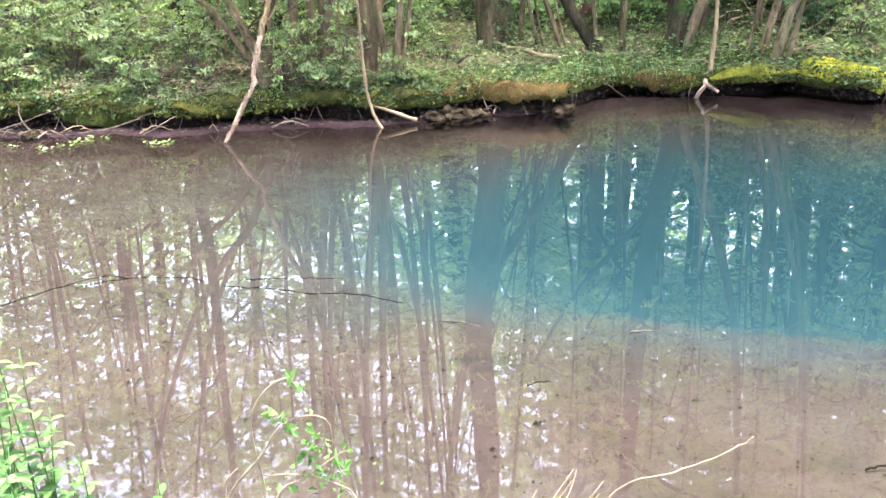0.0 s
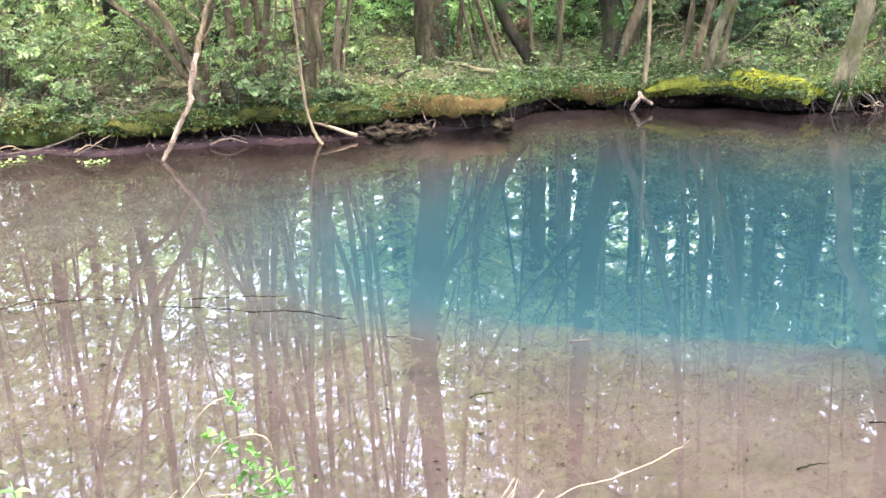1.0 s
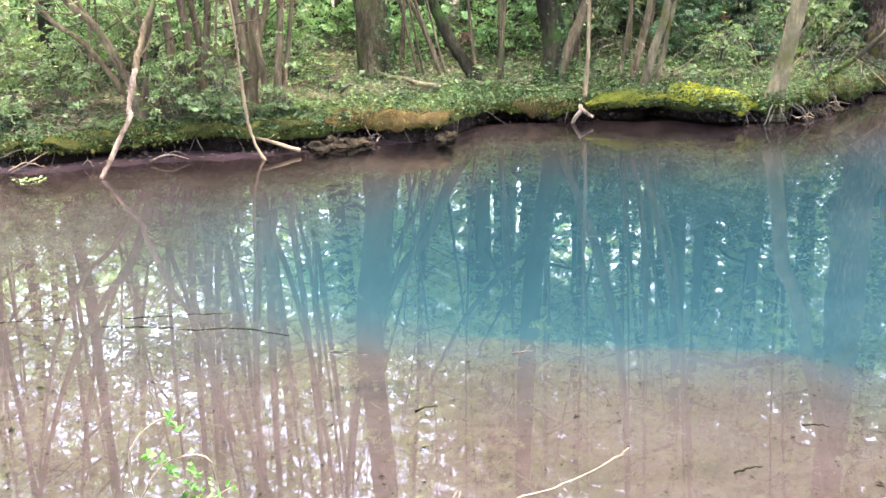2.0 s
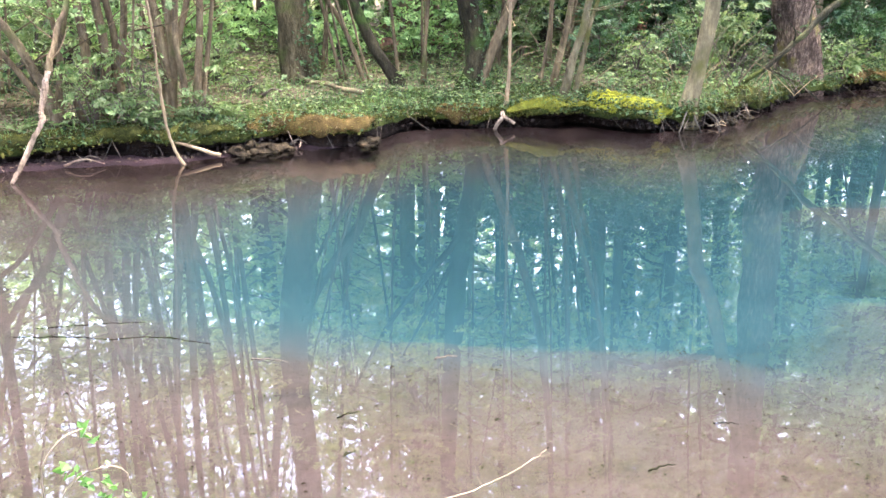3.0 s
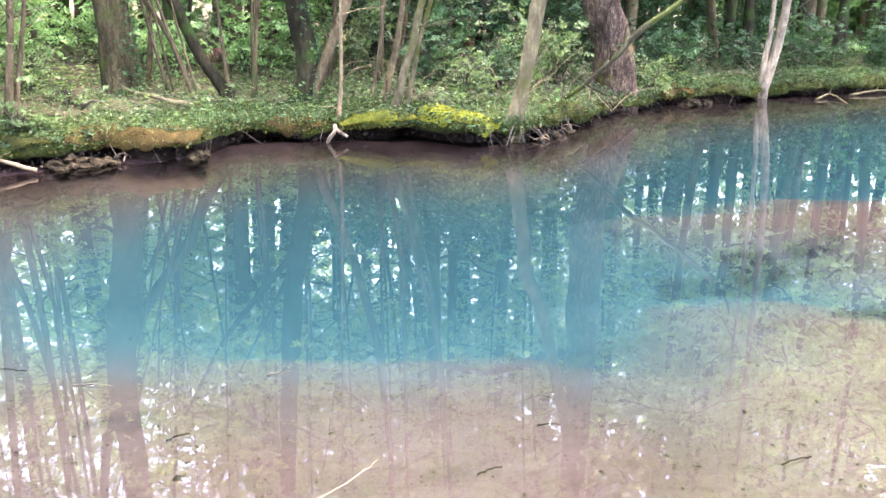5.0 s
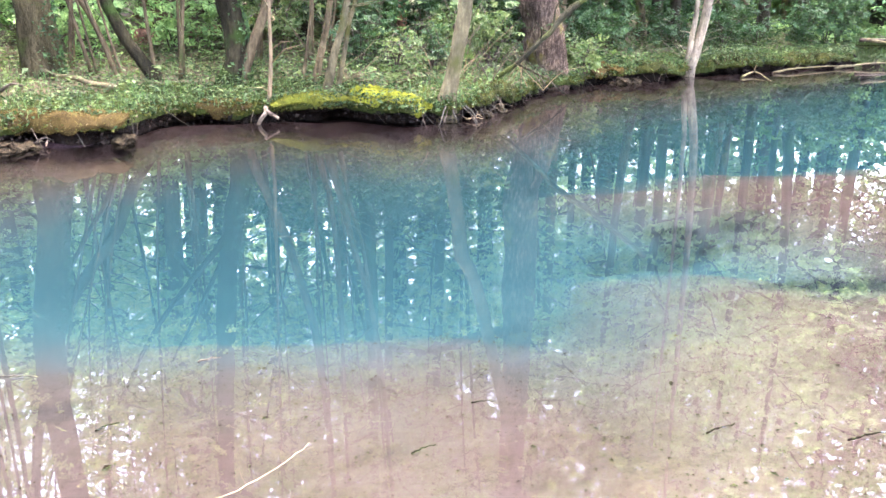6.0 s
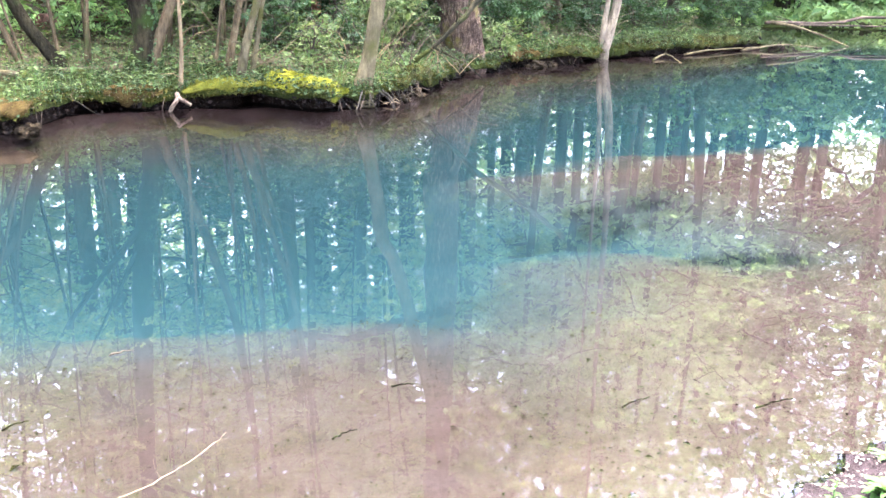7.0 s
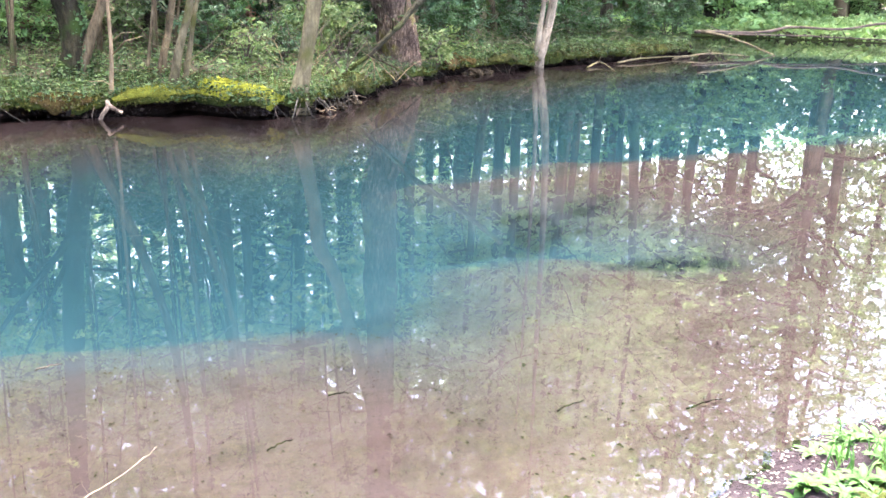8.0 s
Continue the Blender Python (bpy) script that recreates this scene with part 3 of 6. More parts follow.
# ---------------------------------------------------------------- trees
def tree(name, label, at, radius, height, lean=(0, 0), bark_mat=None, leaf_mat=None, limbs=7, limb_from=3.0, reach=2.6, leaves=4000, leaf=0.09, cloud=0.55,
         bend=0.25, flare=1.5, seed=0, group="", sides=12, limb_to=0.93, line=None, extra=()):
    """One tree: a tapered trunk with a root flare, limbs, and a loose crown of leaves round the limbs."""
    rng = np.random.default_rng(seed + 100)
    ob = thing(name, label, "tree", group, at)
    n = 34
    u = np.linspace(0, 1, n) ** 1.9
    z = u * height
    ph = rng.uniform(0, 6, 2)
    path = np.stack([lean[0] * z * (1 - 0.35 * u) + bend * np.sin(u * 5 + ph[0]) * u, lean[1] * z * (1 - 0.35 * u) + bend * np.sin(u * 4 + ph[1]) * u, z - 0.15], 1)
    if line:
        low = np.array(line, float) - np.array(at)
        run = (low[-1] - low[-2]) / (low[-1][2] - low[-2][2])
        rest = [low[-1] + np.array([run[0] * f * g, lean[1] * f * g, g]) for f, g in ((0.6, 0.8), (0.45, 2.4), (0.3, 5.0))]
        end = rest[-1] + np.array([run[0] * 0.15 * (height - rest[-1][2]), 0, height - rest[-1][2]])
        ctrl = np.vstack([low[:1] - np.array([0, 0, 0.25]), low, rest, [end]])
        n = 40
        path = spline(ctrl, n)
        z = path[:, 2] + 0.15
        u = np.clip(z / height, 0, 1)
        z = np.maximum(z, 0)
    rad = radius * (1 - 0.72 * u) + radius * (flare - 1) * np.exp(-z / (radius * 1.6 + 0.05))
    v, f = tube(path, np.maximum(rad, 0.012), sides, 0.07, seed)
    ctr = np.repeat(path, sides, 0)
    ang = np.arctan2(v[:, 1] - ctr[:, 1], v[:, 0] - ctr[:, 0])
    lobe = 0.5 * np.cos(3 * ang + ph[0]) + 0.35 * np.cos(5 * ang + ph[1])
    swell = flare * 0.45 * np.exp(-np.maximum(v[:, 2], 0) / (radius * 1.1 + 0.04)) * lobe + 0.35 * fbm(v[:, 2] * 1.6, ang * 0.8, seed)
    v[:, :2] = ctr[:, :2] + (v[:, :2] - ctr[:, :2]) * (1 + swell)[:, None]
    part("trunk", mesh_of("trunk", v, f, bark_mat), ob)
    spots = []
    for k in range(limbs):
        h0 = limb_from + (height * limb_to - limb_from) * (k + rng.uniform(0.1, 0.9)) / limbs
        i = min(np.searchsorted(z, h0), n - 2)
        p0 = path[i]
        a = rng.uniform(0, 2 * np.pi)
        ln = reach * rng.uniform(0.6, 1.15) * (1 - 0.4 * h0 / height)
        d = np.array([np.cos(a), np.sin(a), rng.uniform(0.15, 0.9)])
        pts = [p0 + d * ln * q + np.array([0, 0, -0.25 * ln * q * q]) + rng.normal(0, 0.06 * ln, 3) * q for q in np.linspace(0, 1, 6)]
        r0 = max(rad[i] * 0.42, 0.012)
        v1, f1 = tube(pts, np.linspace(r0, 0.008, 6), 6, 0.05, seed + k)
        subs = [(v1, f1)]
        for _ in range(4):
            q = rng.integers(2, 6)
            e = pts[q] + (rng.normal(0, 0.5, 3) + d * 0.4) * ln * 0.4
            m = (pts[q] + e) / 2 + rng.normal(0, 0.05, 3)
            subs.append(tube([pts[q], m, e], [0.012, 0.008, 0.004], 4, 0.0, seed))
            spots += [m, e]
        spots += pts[2:]
        v1, f1 = join(subs)
        part("limb", mesh_of("limb", v1, f1, bark_mat), ob)
    for pts, r in extra:
        rel = spline([np.array(p) - np.array(at) for p in pts], 14)
        v1, f1 = tube(rel, np.linspace(r, r * 0.35, 14), 7, 0.06, seed + 9)
        part("limb", mesh_of("limb", v1, f1, bark_mat), ob)
        spots += list(rel[9:])
    spots.append(path[-1])
    if leaves and spots:
        part("crown", sprays("crown", spots, max(leaves // 9, 8), leaf, leaf_mat, rng, 9, cloud), ob)
    return ob


def far_z(x, y):
    return float(land(np.array(x), np.array(y)))


def stem_clump(name, label, at, stems, bark_mat, leaf_mat, leaves=0, leaf=0.07, cloud=0.4, category="tree", low=0.8, seed=0, group=""):
    """Several stems from one stool. stems: (dx, dy, radius, height, lean x, lean y)."""
    rng = np.random.default_rng(seed + 300)
    ob = thing(name, label, category, group, at)
    spots = []
    for k, st in enumerate(stems):
        u = np.linspace(0, 1, 16)
        ph = rng.uniform(0, 6, 2)
        if len(st) == 3:
            pts, r, h = st
            foot = np.array(pts, float) - np.array(at)
            run = (foot[-1] - foot[-2]) / (foot[-1][2] - foot[-2][2])
            rest = [foot[-1] + np.array([run[0] * f * g, 0.02 * g, g]) for f, g in ((0.6, 1.0), (0.45, 2.6), (0.35, max(h - foot[-1][2], 3.0)))]
            path = spline(np.vstack([foot[:1] - np.array([0, 0, 0.08]), foot, rest]), 22)
            u = np.clip(path[:, 2] / h, 0, 1)
        else:
            dx, dy, r, h, lx, ly = st
            path = np.stack([dx + lx * u * h * (1 - 0.25 * u) + 0.1 * np.sin(5 * u + ph[0]) * u, dy + ly * u * h + 0.1 * np.sin(4 * u + ph[1]) * u, u * h - 0.12], 1)
        v, f = tube(path, r * (1.25 * np.exp(-u * 18) * 0.3 + 1 - 0.75 * u), 9, 0.1, seed + k)
        items = [(v, f)]
        for _ in range(int(h * 1.4)):
            i = rng.integers(4, len(path))
            a = rng.uniform(0, 2 * np.pi)
            ln = rng.uniform(0.3, 1.0)
            e = path[i] + np.array([np.cos(a) * ln, np.sin(a) * ln, rng.uniform(0.1, 0.7) * ln])
            m = (path[i] + e) / 2 + rng.normal(0, 0.05, 3)
            items.append(tube([path[i], m, e], [0.01, 0.007, 0.003], 4, 0, seed))
            if path[i][2] > low:
                spots += [m, e, e]
        spots += [p for p in path[5:] if p[2] > low]
        v, f = join(items)
        part("stem", mesh_of("stem", v, f, bark_mat), ob)
    if leaves:
        part("crown", sprays("crown", spots, leaves // 8, leaf, leaf_mat, rng, 8, cloud), ob)
    return ob


def shrub(at, size, height, leaf_mat, leaves=1600, leaf=0.06, seed=0, name="shrub", label="leafy green shrub growing on the wooded bank", bare=0.0):
    rng = np.random.default_rng(seed + 500)
    ob = thing(name, label, "shrub", "shrubs on the bank", at)
    spots = []
    for k in range(7):
        a = rng.uniform(0, 2 * np.pi)
        e = np.array([np.cos(a) * size * rng.uniform(0.3, 1), np.sin(a) * size * rng.uniform(0.3, 1), height * rng.uniform(0.55, 1)])
        m = e * np.array([0.35, 0.35, 0.6]) + rng.normal(0, 0.05, 3)
        pts = spline([np.array([0, 0, -0.08]), m, e], 7)
        items = [tube(pts, np.linspace(0.014, 0.004, 7), 5, 0.03, seed + k)]
        for _ in range(4):
            q = rng.integers(2, 7)
            e2 = pts[q] + rng.normal(0, 0.35, 3) * np.array([size, size, height * 0.5])
            e2[2] = max(e2[2], 0.08)
            items.append(tube([pts[q], (pts[q] + e2) / 2 + rng.normal(0, 0.03, 3), e2], [0.006, 0.004, 0.002], 4, 0, 1))
            spots += [e2, (pts[q] + e2) / 2]
        spots += list(pts[2:])
        v, f = join(items)
        part("stem", mesh_of("stem", v, f, TWIG), ob)
    low = [p for p in spots if p[2] > 0.05]
    part("foliage", sprays("foliage", low, int(leaves * (1 - bare) / 7), leaf, leaf_mat, rng, 7, 0.11 * (size + 0.4), 0.15, 0.8), ob)
    return ob


def on_far(x, y, dz=0.0):
    return (x, y, far_z(x, y) + dz)


OAK_LABEL = "large straight oak with ivy on its grey-brown bark"


def climbing_ivy(ob, radius, height, n, seed, line=None):
    rng = np.random.default_rng(seed)
    z = height * rng.uniform(0, 1, n) ** 1.5
    a = rng.normal(-0.45, 0.55, n)
    r = radius * (1.05 + 0.35 * np.exp(-z / 0.3)) + 0.02
    c = np.array(line) - np.array(ob.location)
    cx = np.interp(z, c[:, 2], c[:, 0])
    part("ivy", leaf_mesh("ivy", np.stack([cx + r * np.cos(a), r * np.sin(a), z], 1), 0.048, LEAF_CLIMB, rng, 0.2), ob, "ivy climbing the trunk")


LINE_OAK = [(0.80, 12.85, 0.45), (0.80, 12.85, 0.79), (0.78, 12.85, 1.30), (0.73, 12.85, 1.80), (0.52, 12.85, 3.45), (0.63, 12.85, 5.4)]
oak = tree("oak", OAK_LABEL, LINE_OAK[0], 0.235, 16, (0.0, 0.0), BARK_OAK, LEAF_CANOPY, 9, 7.5, 3.6, 8100, 0.058, 0.75, 0.12, 1.3, 1, sides=18, line=LINE_OAK)
climbing_ivy(oak, 0.225, 2.6, 520, 1, LINE_OAK)
LINE = [(2.23, 13.0, 0.46), (2.07, 13.0, 0.72), (1.91, 13.0, 0.98), (1.71, 13.0, 1.40), (1.52, 13.0, 1.81), (1.06, 13.0, 2.41)]
tree("leaning_tree", "slim dark tree leaning far over beside the clearing", LINE[0], 0.085, 9, (0, 0.02), BARK_DARK, LEAF_CANOPY, 6, 4.5, 2.2, 900, 0.08, 0.5, 0.2, 1.4, 2, line=LINE)
LINE = [(1.76, 13.1, 0.50), (1.65, 13.1, 0.87), (1.46, 13.1, 1.34), (1.17, 13.1, 1.80), (0.85, 13.1, 2.4)]
tree("leaning_tree", "thin grey tree leaning beside the clearing", LINE[0], 0.04, 8, (0, 0.02), BARK_HAZEL, LEAF_CANOPY, 5, 4.5, 1.8, 600, 0.08, 0.5, 0.2, 1.3, 22, line=LINE)
LINE = [(2.30, 13.2, 0.48), (2.24, 13.2, 1.13), (2.18, 13.2, 1.82)]
tree("young_tree", "thin upright young tree beside the leaning one", LINE[0], 0.026, 8, (0, 0.02), BARK_HAZEL, LEAF_CANOPY, 5, 4.0, 1.6, 600, 0.08, 0.5, 0.2, 1.3, 23, line=LINE)
LINE_FORK = [(3.33, 12.75, 0.45), (3.37, 12.75, 0.77), (3.35, 12.75, 1.18), (3.24, 12.75, 1.57), (3.12, 12.75, 2.3), (3.03, 12.75, 3.3)]
forked = tree("forked_tree", "dark mossy tree with a leaning trunk and a low side limb", LINE_FORK[0], 0.16, 14, (0, 0.0), BARK_DARK, LEAF_CANOPY, 8, 5.5, 3.0, 2800, 0.085, 0.6, 0.25, 1.5, 3, sides=14, line=LINE_FORK,
              extra=[([(3.22, 12.74, 1.7), (2.96, 12.72, 2.05), (2.52, 12.7, 2.53), (1.94, 12.7, 3.25), (1.4, 12.6, 4.2)], 0.06), ([(3.05, 12.74, 2.2), (2.7, 12.8, 2.9), (2.2, 12.8, 3.8)], 0.04)])
climbing_ivy(forked, 0.165, 2.6, 700, 2, LINE_FORK)
LINE = [(3.42, 12.62, 0.50), (3.54, 12.62, 0.83), (3.72, 12.62, 1.27), (3.95, 12.62, 1.88), (4.34, 12.62, 3.2)]
tree("leaning_tree", "brown trunk leaning across its darker neighbour", LINE[0], 0.075, 10, (0, 0.02), BARK_HAZEL, LEAF_CANOPY, 6, 5, 2, 900, 0.085, 0.5, 0.2, 1.5, 4, line=LINE)
LINE = [(5.71, 10.68, 0.26), (5.75, 10.68, 0.45), (5.82, 10.68, 0.81), (5.91, 10.68, 1.31), (6.0, 10.68, 1.90), (6.3, 10.68, 2.55), (6.98, 10.68, 5.1)]
tree("bank_tree", "pale-barked tree standing on the very edge of the bank", LINE[0], 0.105, 13, (0, -0.02), BARK_PALE, LEAF_CANOPY, 8, 6.0, 2.8, 2400, 0.08, 0.55, 0.15, 1.2, 5, sides=20, line=LINE)
LINE_BIG = [(9.55, 14.0, 0.2), (9.49, 14.0, 0.62), (9.3, 14.0, 1.29), (9.08, 14.0, 1.94), (9.12, 14.0, 3.0)]
tree("big_tree", "stout old tree with deeply fissured grey bark and moss", LINE_BIG[0], 0.38, 17, (0, 0.02), BARK_BIG, LEAF_CANOPY, 10, 4.2, 4.4, 5200, 0.085, 0.65, 0.2, 1.15, 6, sides=26, line=LINE_BIG)
LINE = [(-3.55, 12.82, 0.50), (-3.56, 12.82, 0.85), (-3.57, 12.82, 1.18), (-3.57, 12.82, 1.67), (-3.51, 12.82, 2.32), (-3.51, 12.82, 3.6)]
small = tree("small_tree", "small rough-barked tree among bushes", LINE[0], 0.105, 9, (0, 0.0), BARK_DARK, LEAF_CANOPY, 8, 3.5, 2.6, 1800, 0.075, 0.5, 0.15, 1.4, 7, line=LINE,
             extra=[([(-3.55, 12.78, 1.22), (-3.33, 12.6, 1.19), (-3.12, 12.55, 1.12), (-3.24, 12.5, 0.99), (-3.35, 12.5, 0.86)], 0.018)])
climbing_ivy(small, 0.105, 2.0, 260, 4, LINE)
LINE = [(14.85, 17.9, 0.45), (14.75, 17.9, 1.2), (14.62, 17.9, 2.04)]
tree("wood_tree", "straight grey trunk in the shade of the wood", LINE[0], 0.13, 14, (0.0, 0.0), BARK_OAK, LEAF_BACK, 7, 4.5, 2.6, 3000, 0.1, 0.6, 0.1, 1.3, 8, line=LINE)
tree("wood_tree", "dark trunk in the shade of the wood", on_far(15.72, 18.5), 0.15, 14, (0.03, 0.0), BARK_DARK, LEAF_BACK, 7, 4.5, 2.6, 3000, 0.1, 0.6, 0.1, 1.3, 9)
tree("wood_tree", "dark leaning trunk near the spit of the bank", on_far(21.0, 18.6), 0.18, 13, (0.12, 0.0), BARK_DARK, LEAF_BACK, 8, 3.5, 3, 4000, 0.1, 0.7, 0.1, 1.3, 10)
tree("wood_tree", "dark trunk near the spit of the bank", on_far(20.2, 19.2), 0.16, 13, (0.02, 0.0), BARK_DARK, LEAF_BACK, 7, 3.5, 3, 3000, 0.1, 0.7, 0.1, 1.3, 11)
tree("wood_tree", "dark thick trunk behind young trees", on_far(6.2, 15.0), 0.15, 13, (0.05, 0.0), BARK_DARK, LEAF_BACK, 7, 4.5, 2.6, 3000, 0.1, 0.6, 0.1, 1.3, 12)
tree("wood_tree", "dark trunk in the gloom behind young trees", on_far(7.0, 15.6), 0.12, 12, (0.0, 0.0), BARK_DARK, LEAF_BACK, 6, 4.5, 2.4, 2400, 0.1, 0.6, 0.1, 1.3, 13)
stem_clump("twin_tree", "pair of pale slender stems from one root on the bank", (13.85, 15.0, 0.3),
           [([(13.84, 15.0, -0.05), (13.88, 15.0, 0.25), (14.01, 15.0, 0.66), (14.16, 15.0, 1.28), (14.25, 15.0, 2.04)], 0.095, 12), ([(13.8, 15.05, -0.05), (13.82, 15.05, 0.25), (13.86, 15.05, 0.73), (13.92, 15.05, 1.20), (13.95, 15.05, 2.03)], 0.055, 9)], BARK_WHITE, LEAF_CANOPY, 2200, 0.09, 0.7, low=5.0, seed=13)
stem_clump("young_tree", "two slim young trunks leaning together", (4.24, 11.45, 0.33),
           [([(4.24, 11.45, 0.3), (4.37, 11.45, 0.86), (4.50, 11.45, 1.27), (4.63, 11.45, 1.87), (4.91, 11.45, 2.84)], 0.052, 9.5), ([(4.46, 11.6, 0.3), (4.57, 11.6, 0.85), (4.66, 11.6, 1.32), (4.82, 11.6, 1.88)], 0.032, 8)], BARK_PALE, LEAF_CANOPY, 1800, 0.075, 0.6, low=4.5, seed=14)
stem_clump("young_tree", "slim greyish-green young trunk in the undergrowth", (4.25, 12.0, 0.35),
           [([(4.25, 12.0, 0.3), (4.34, 12.0, 0.72), (4.48, 12.0, 1.33), (4.55, 12.0, 1.87)], 0.046, 9), ([(4.12, 12.1, 0.3), (4.2, 12.1, 0.9), (4.3, 12.1, 1.6)], 0.02, 6)], BARK_HAZEL, LEAF_CANOPY, 1200, 0.075, 0.6, low=3.8, seed=24)
stem_clump("sapling", "thin upright yellowish sapling stem", (3.48, 11.55, 0.28), [([(3.48, 11.55, 0.24), (3.52, 11.55, 0.75), (3.52, 11.55, 1.3), (3.52, 11.55, 1.85)], 0.023, 7.5)], STRAW, LEAF_CANOPY, 600, 0.07, 0.5, low=3.8, seed=15)
stem_clump("hazel", "clump of brown hazel stems by the water", (-0.8, 10.75, 0.4),
           [([(-0.86, 10.75, 0.35), (-0.84, 10.75, 0.63), (-0.81, 10.75, 0.88), (-0.86, 10.75, 1.38), (-0.92, 10.75, 1.77)], 0.055, 8), ([(-0.82, 10.8, 0.35), (-0.78, 10.8, 0.69), (-0.75, 10.8, 0.96), (-0.73, 10.8, 1.41), (-0.76, 10.8, 1.78)], 0.06, 8.5),
            ([(-0.60, 10.7, 0.4), (-0.62, 10.7, 0.68), (-0.65, 10.7, 0.97), (-0.68, 10.7, 1.22), (-0.65, 10.7, 1.62)], 0.04, 5.0), ([(-0.82, 10.82, 0.5), (-0.76, 10.82, 0.87), (-0.62, 10.82, 1.36), (-0.50, 10.82, 1.78)], 0.042, 8)],
           BARK_HAZEL, LEAF_CANOPY, 1500, 0.07, 0.6, low=3.6, seed=16)
stem_clump("hazel", "pair of thin brown hazel stems by the water", (-0.47, 10.75, 0.4),
           [([(-0.50, 10.75, 0.38), (-0.48, 10.75, 0.69), (-0.42, 10.75, 1.18), (-0.37, 10.75, 1.78)], 0.04, 7.5), ([(-0.45, 10.8, 0.38), (-0.41, 10.8, 0.68), (-0.36, 10.8, 0.96), (-0.23, 10.8, 1.78)], 0.028, 7)],
           BARK_HAZEL, LEAF_CANOPY, 700, 0.07, 0.6, low=3.6, seed=25)
stem_clump("hazel", "leafy hazel bush with many brown stems", (-1.5, 10.9, 0.45),
           [([(-1.67, 10.9, 0.4), (-1.68, 10.9, 0.56), (-1.69, 10.9, 1.26), (-1.72, 10.9, 1.65)], 0.05, 8), ([(-1.50, 10.9, 0.4), (-1.51, 10.9, 0.59), (-1.48, 10.9, 1.25), (-1.52, 10.9, 1.64)], 0.055, 8.5),
            ([(-1.49, 11.0, 0.4), (-1.40, 11.0, 0.92), (-1.37, 11.0, 1.29), (-1.42, 11.0, 1.64)], 0.045, 8), ([(-1.37, 10.9, 0.4), (-1.36, 10.9, 0.58), (-1.28, 10.9, 1.16), (-1.22, 10.9, 1.63)], 0.04, 7.5),
            ([(-1.78, 10.8, 0.4), (-1.9, 10.7, 0.9), (-1.96, 10.6, 1.7)], 0.03, 5.5), ([(-1.3, 10.8, 0.4), (-1.2, 10.65, 0.8), (-1.12, 10.5, 1.25)], 0.02, 2.2)],
           BARK_HAZEL, LEAF_HAZEL, 2600, 0.062, 0.42, low=0.5, seed=17)
stem_clump("hazel", "spreading mossy hazel with stems leaning out to one side", (-2.05, 10.6, 0.5),
           [([(-2.0, 10.5, 0.45), (-2.1, 10.5, 0.8), (-2.17, 10.5, 0.92), (-2.27, 10.5, 1.18), (-2.44, 10.5, 1.47), (-2.65, 10.5, 1.68)], 0.05, 6), ([(-2.02, 10.7, 0.45), (-2.13, 10.7, 0.72), (-2.29, 10.7, 1.14), (-2.42, 10.7, 1.38), (-2.61, 10.7, 1.68)], 0.04, 6.5),
            ([(-2.1, 10.75, 0.45), (-2.6, 10.8, 1.2), (-2.95, 10.8, 1.5), (-3.3, 10.8, 2.1)], 0.035, 5), ([(-1.98, 10.6, 0.45), (-1.9, 10.5, 1.1), (-1.7, 10.2, 1.7)], 0.03, 6)], BARK_HAZEL, LEAF_HAZEL, 1700, 0.062, 0.5, low=1.0, seed=18)
for k, (x, y, lx) in enumerate([(1.75, 12.6, -0.35), (1.45, 12.9, -0.25), (2.6, 13.0, 0.08), (1.2, 13.6, 0.1), (4.6, 13.2, 0.05), (5.1, 13.8, 0.16), (2.9, 14.4, 0.0), (3.9, 13.6, 0.1), (-2.9, 12.0, 0.1), (-4.4, 12.4, -0.1), (-5.1, 12.0, 0.1)]):
    stem_clump("sapling", "thin bare sapling leaning in the undergrowth", on_far(x, y), [(0, 0, 0.024, 6.5, lx, 0.0), (0.07, 0.06, 0.016, 5, lx * 0.7, 0.03)], BARK_HAZEL, LEAF_CANOPY, 420, 0.07, 0.5, low=2.8, seed=30 + k,
               group="saplings in the wood")

# the wood behind, and the trees that close the place round the pond
PROTO = []
for k in range(5):
    PROTO.append(tree("wood_tree", "tall woodland tree with a full green crown", (-30 - 4 * k, 30, 0.9), 0.13 + 0.03 * k, 12 + 1.2 * k, (0.02 * (k - 2), 0.0), (BARK_DARK, BARK_OAK, BARK_HAZEL)[k % 3], LEAF_BACK,
                      12, 2.4, 3.0, 4300, 0.118, 0.75, 0.3, 1.3, 50 + k, "trees of the wood", 9, 0.6))
rng = np.random.default_rng(21)
spots = []
tries = 0
while len(spots) < 15 and tries < 6000:
    tries += 1
    x, y = rng.uniform(-22, 34), rng.uniform(12, 38)
    s = float(shore(np.array(x)))
    if y < s + 3.2 or (x > 22.5 and y < s + 4):
        continue
    if -0.5 < x < 5 and y < 17 or x < -0.62 * y:
        continue
    if any(math.hypot(x - a, y - b) < 1.9 for a, b in spots):
        continue
    spots.append((x, y))
spots += [(1.2, 18.6), (2.3, 20.4), (3.3, 18.2), (0.1, 19.6), (4.3, 21), (2.0, 23), (0.9, 25)]
for k, (x, y) in enumerate(spots):
    m = Matrix.Translation((x, y, far_z(x, y) - 0.02)) @ Matrix.Rotation(rng.uniform(0, 6.28), 4, "Z") @ Matrix.Diagonal((1, 1, rng.uniform(0.85, 1.15) * (0.68 if x < 0.16 * y else 1.0), 1))
    copy_thing(PROTO[k % 5], m)
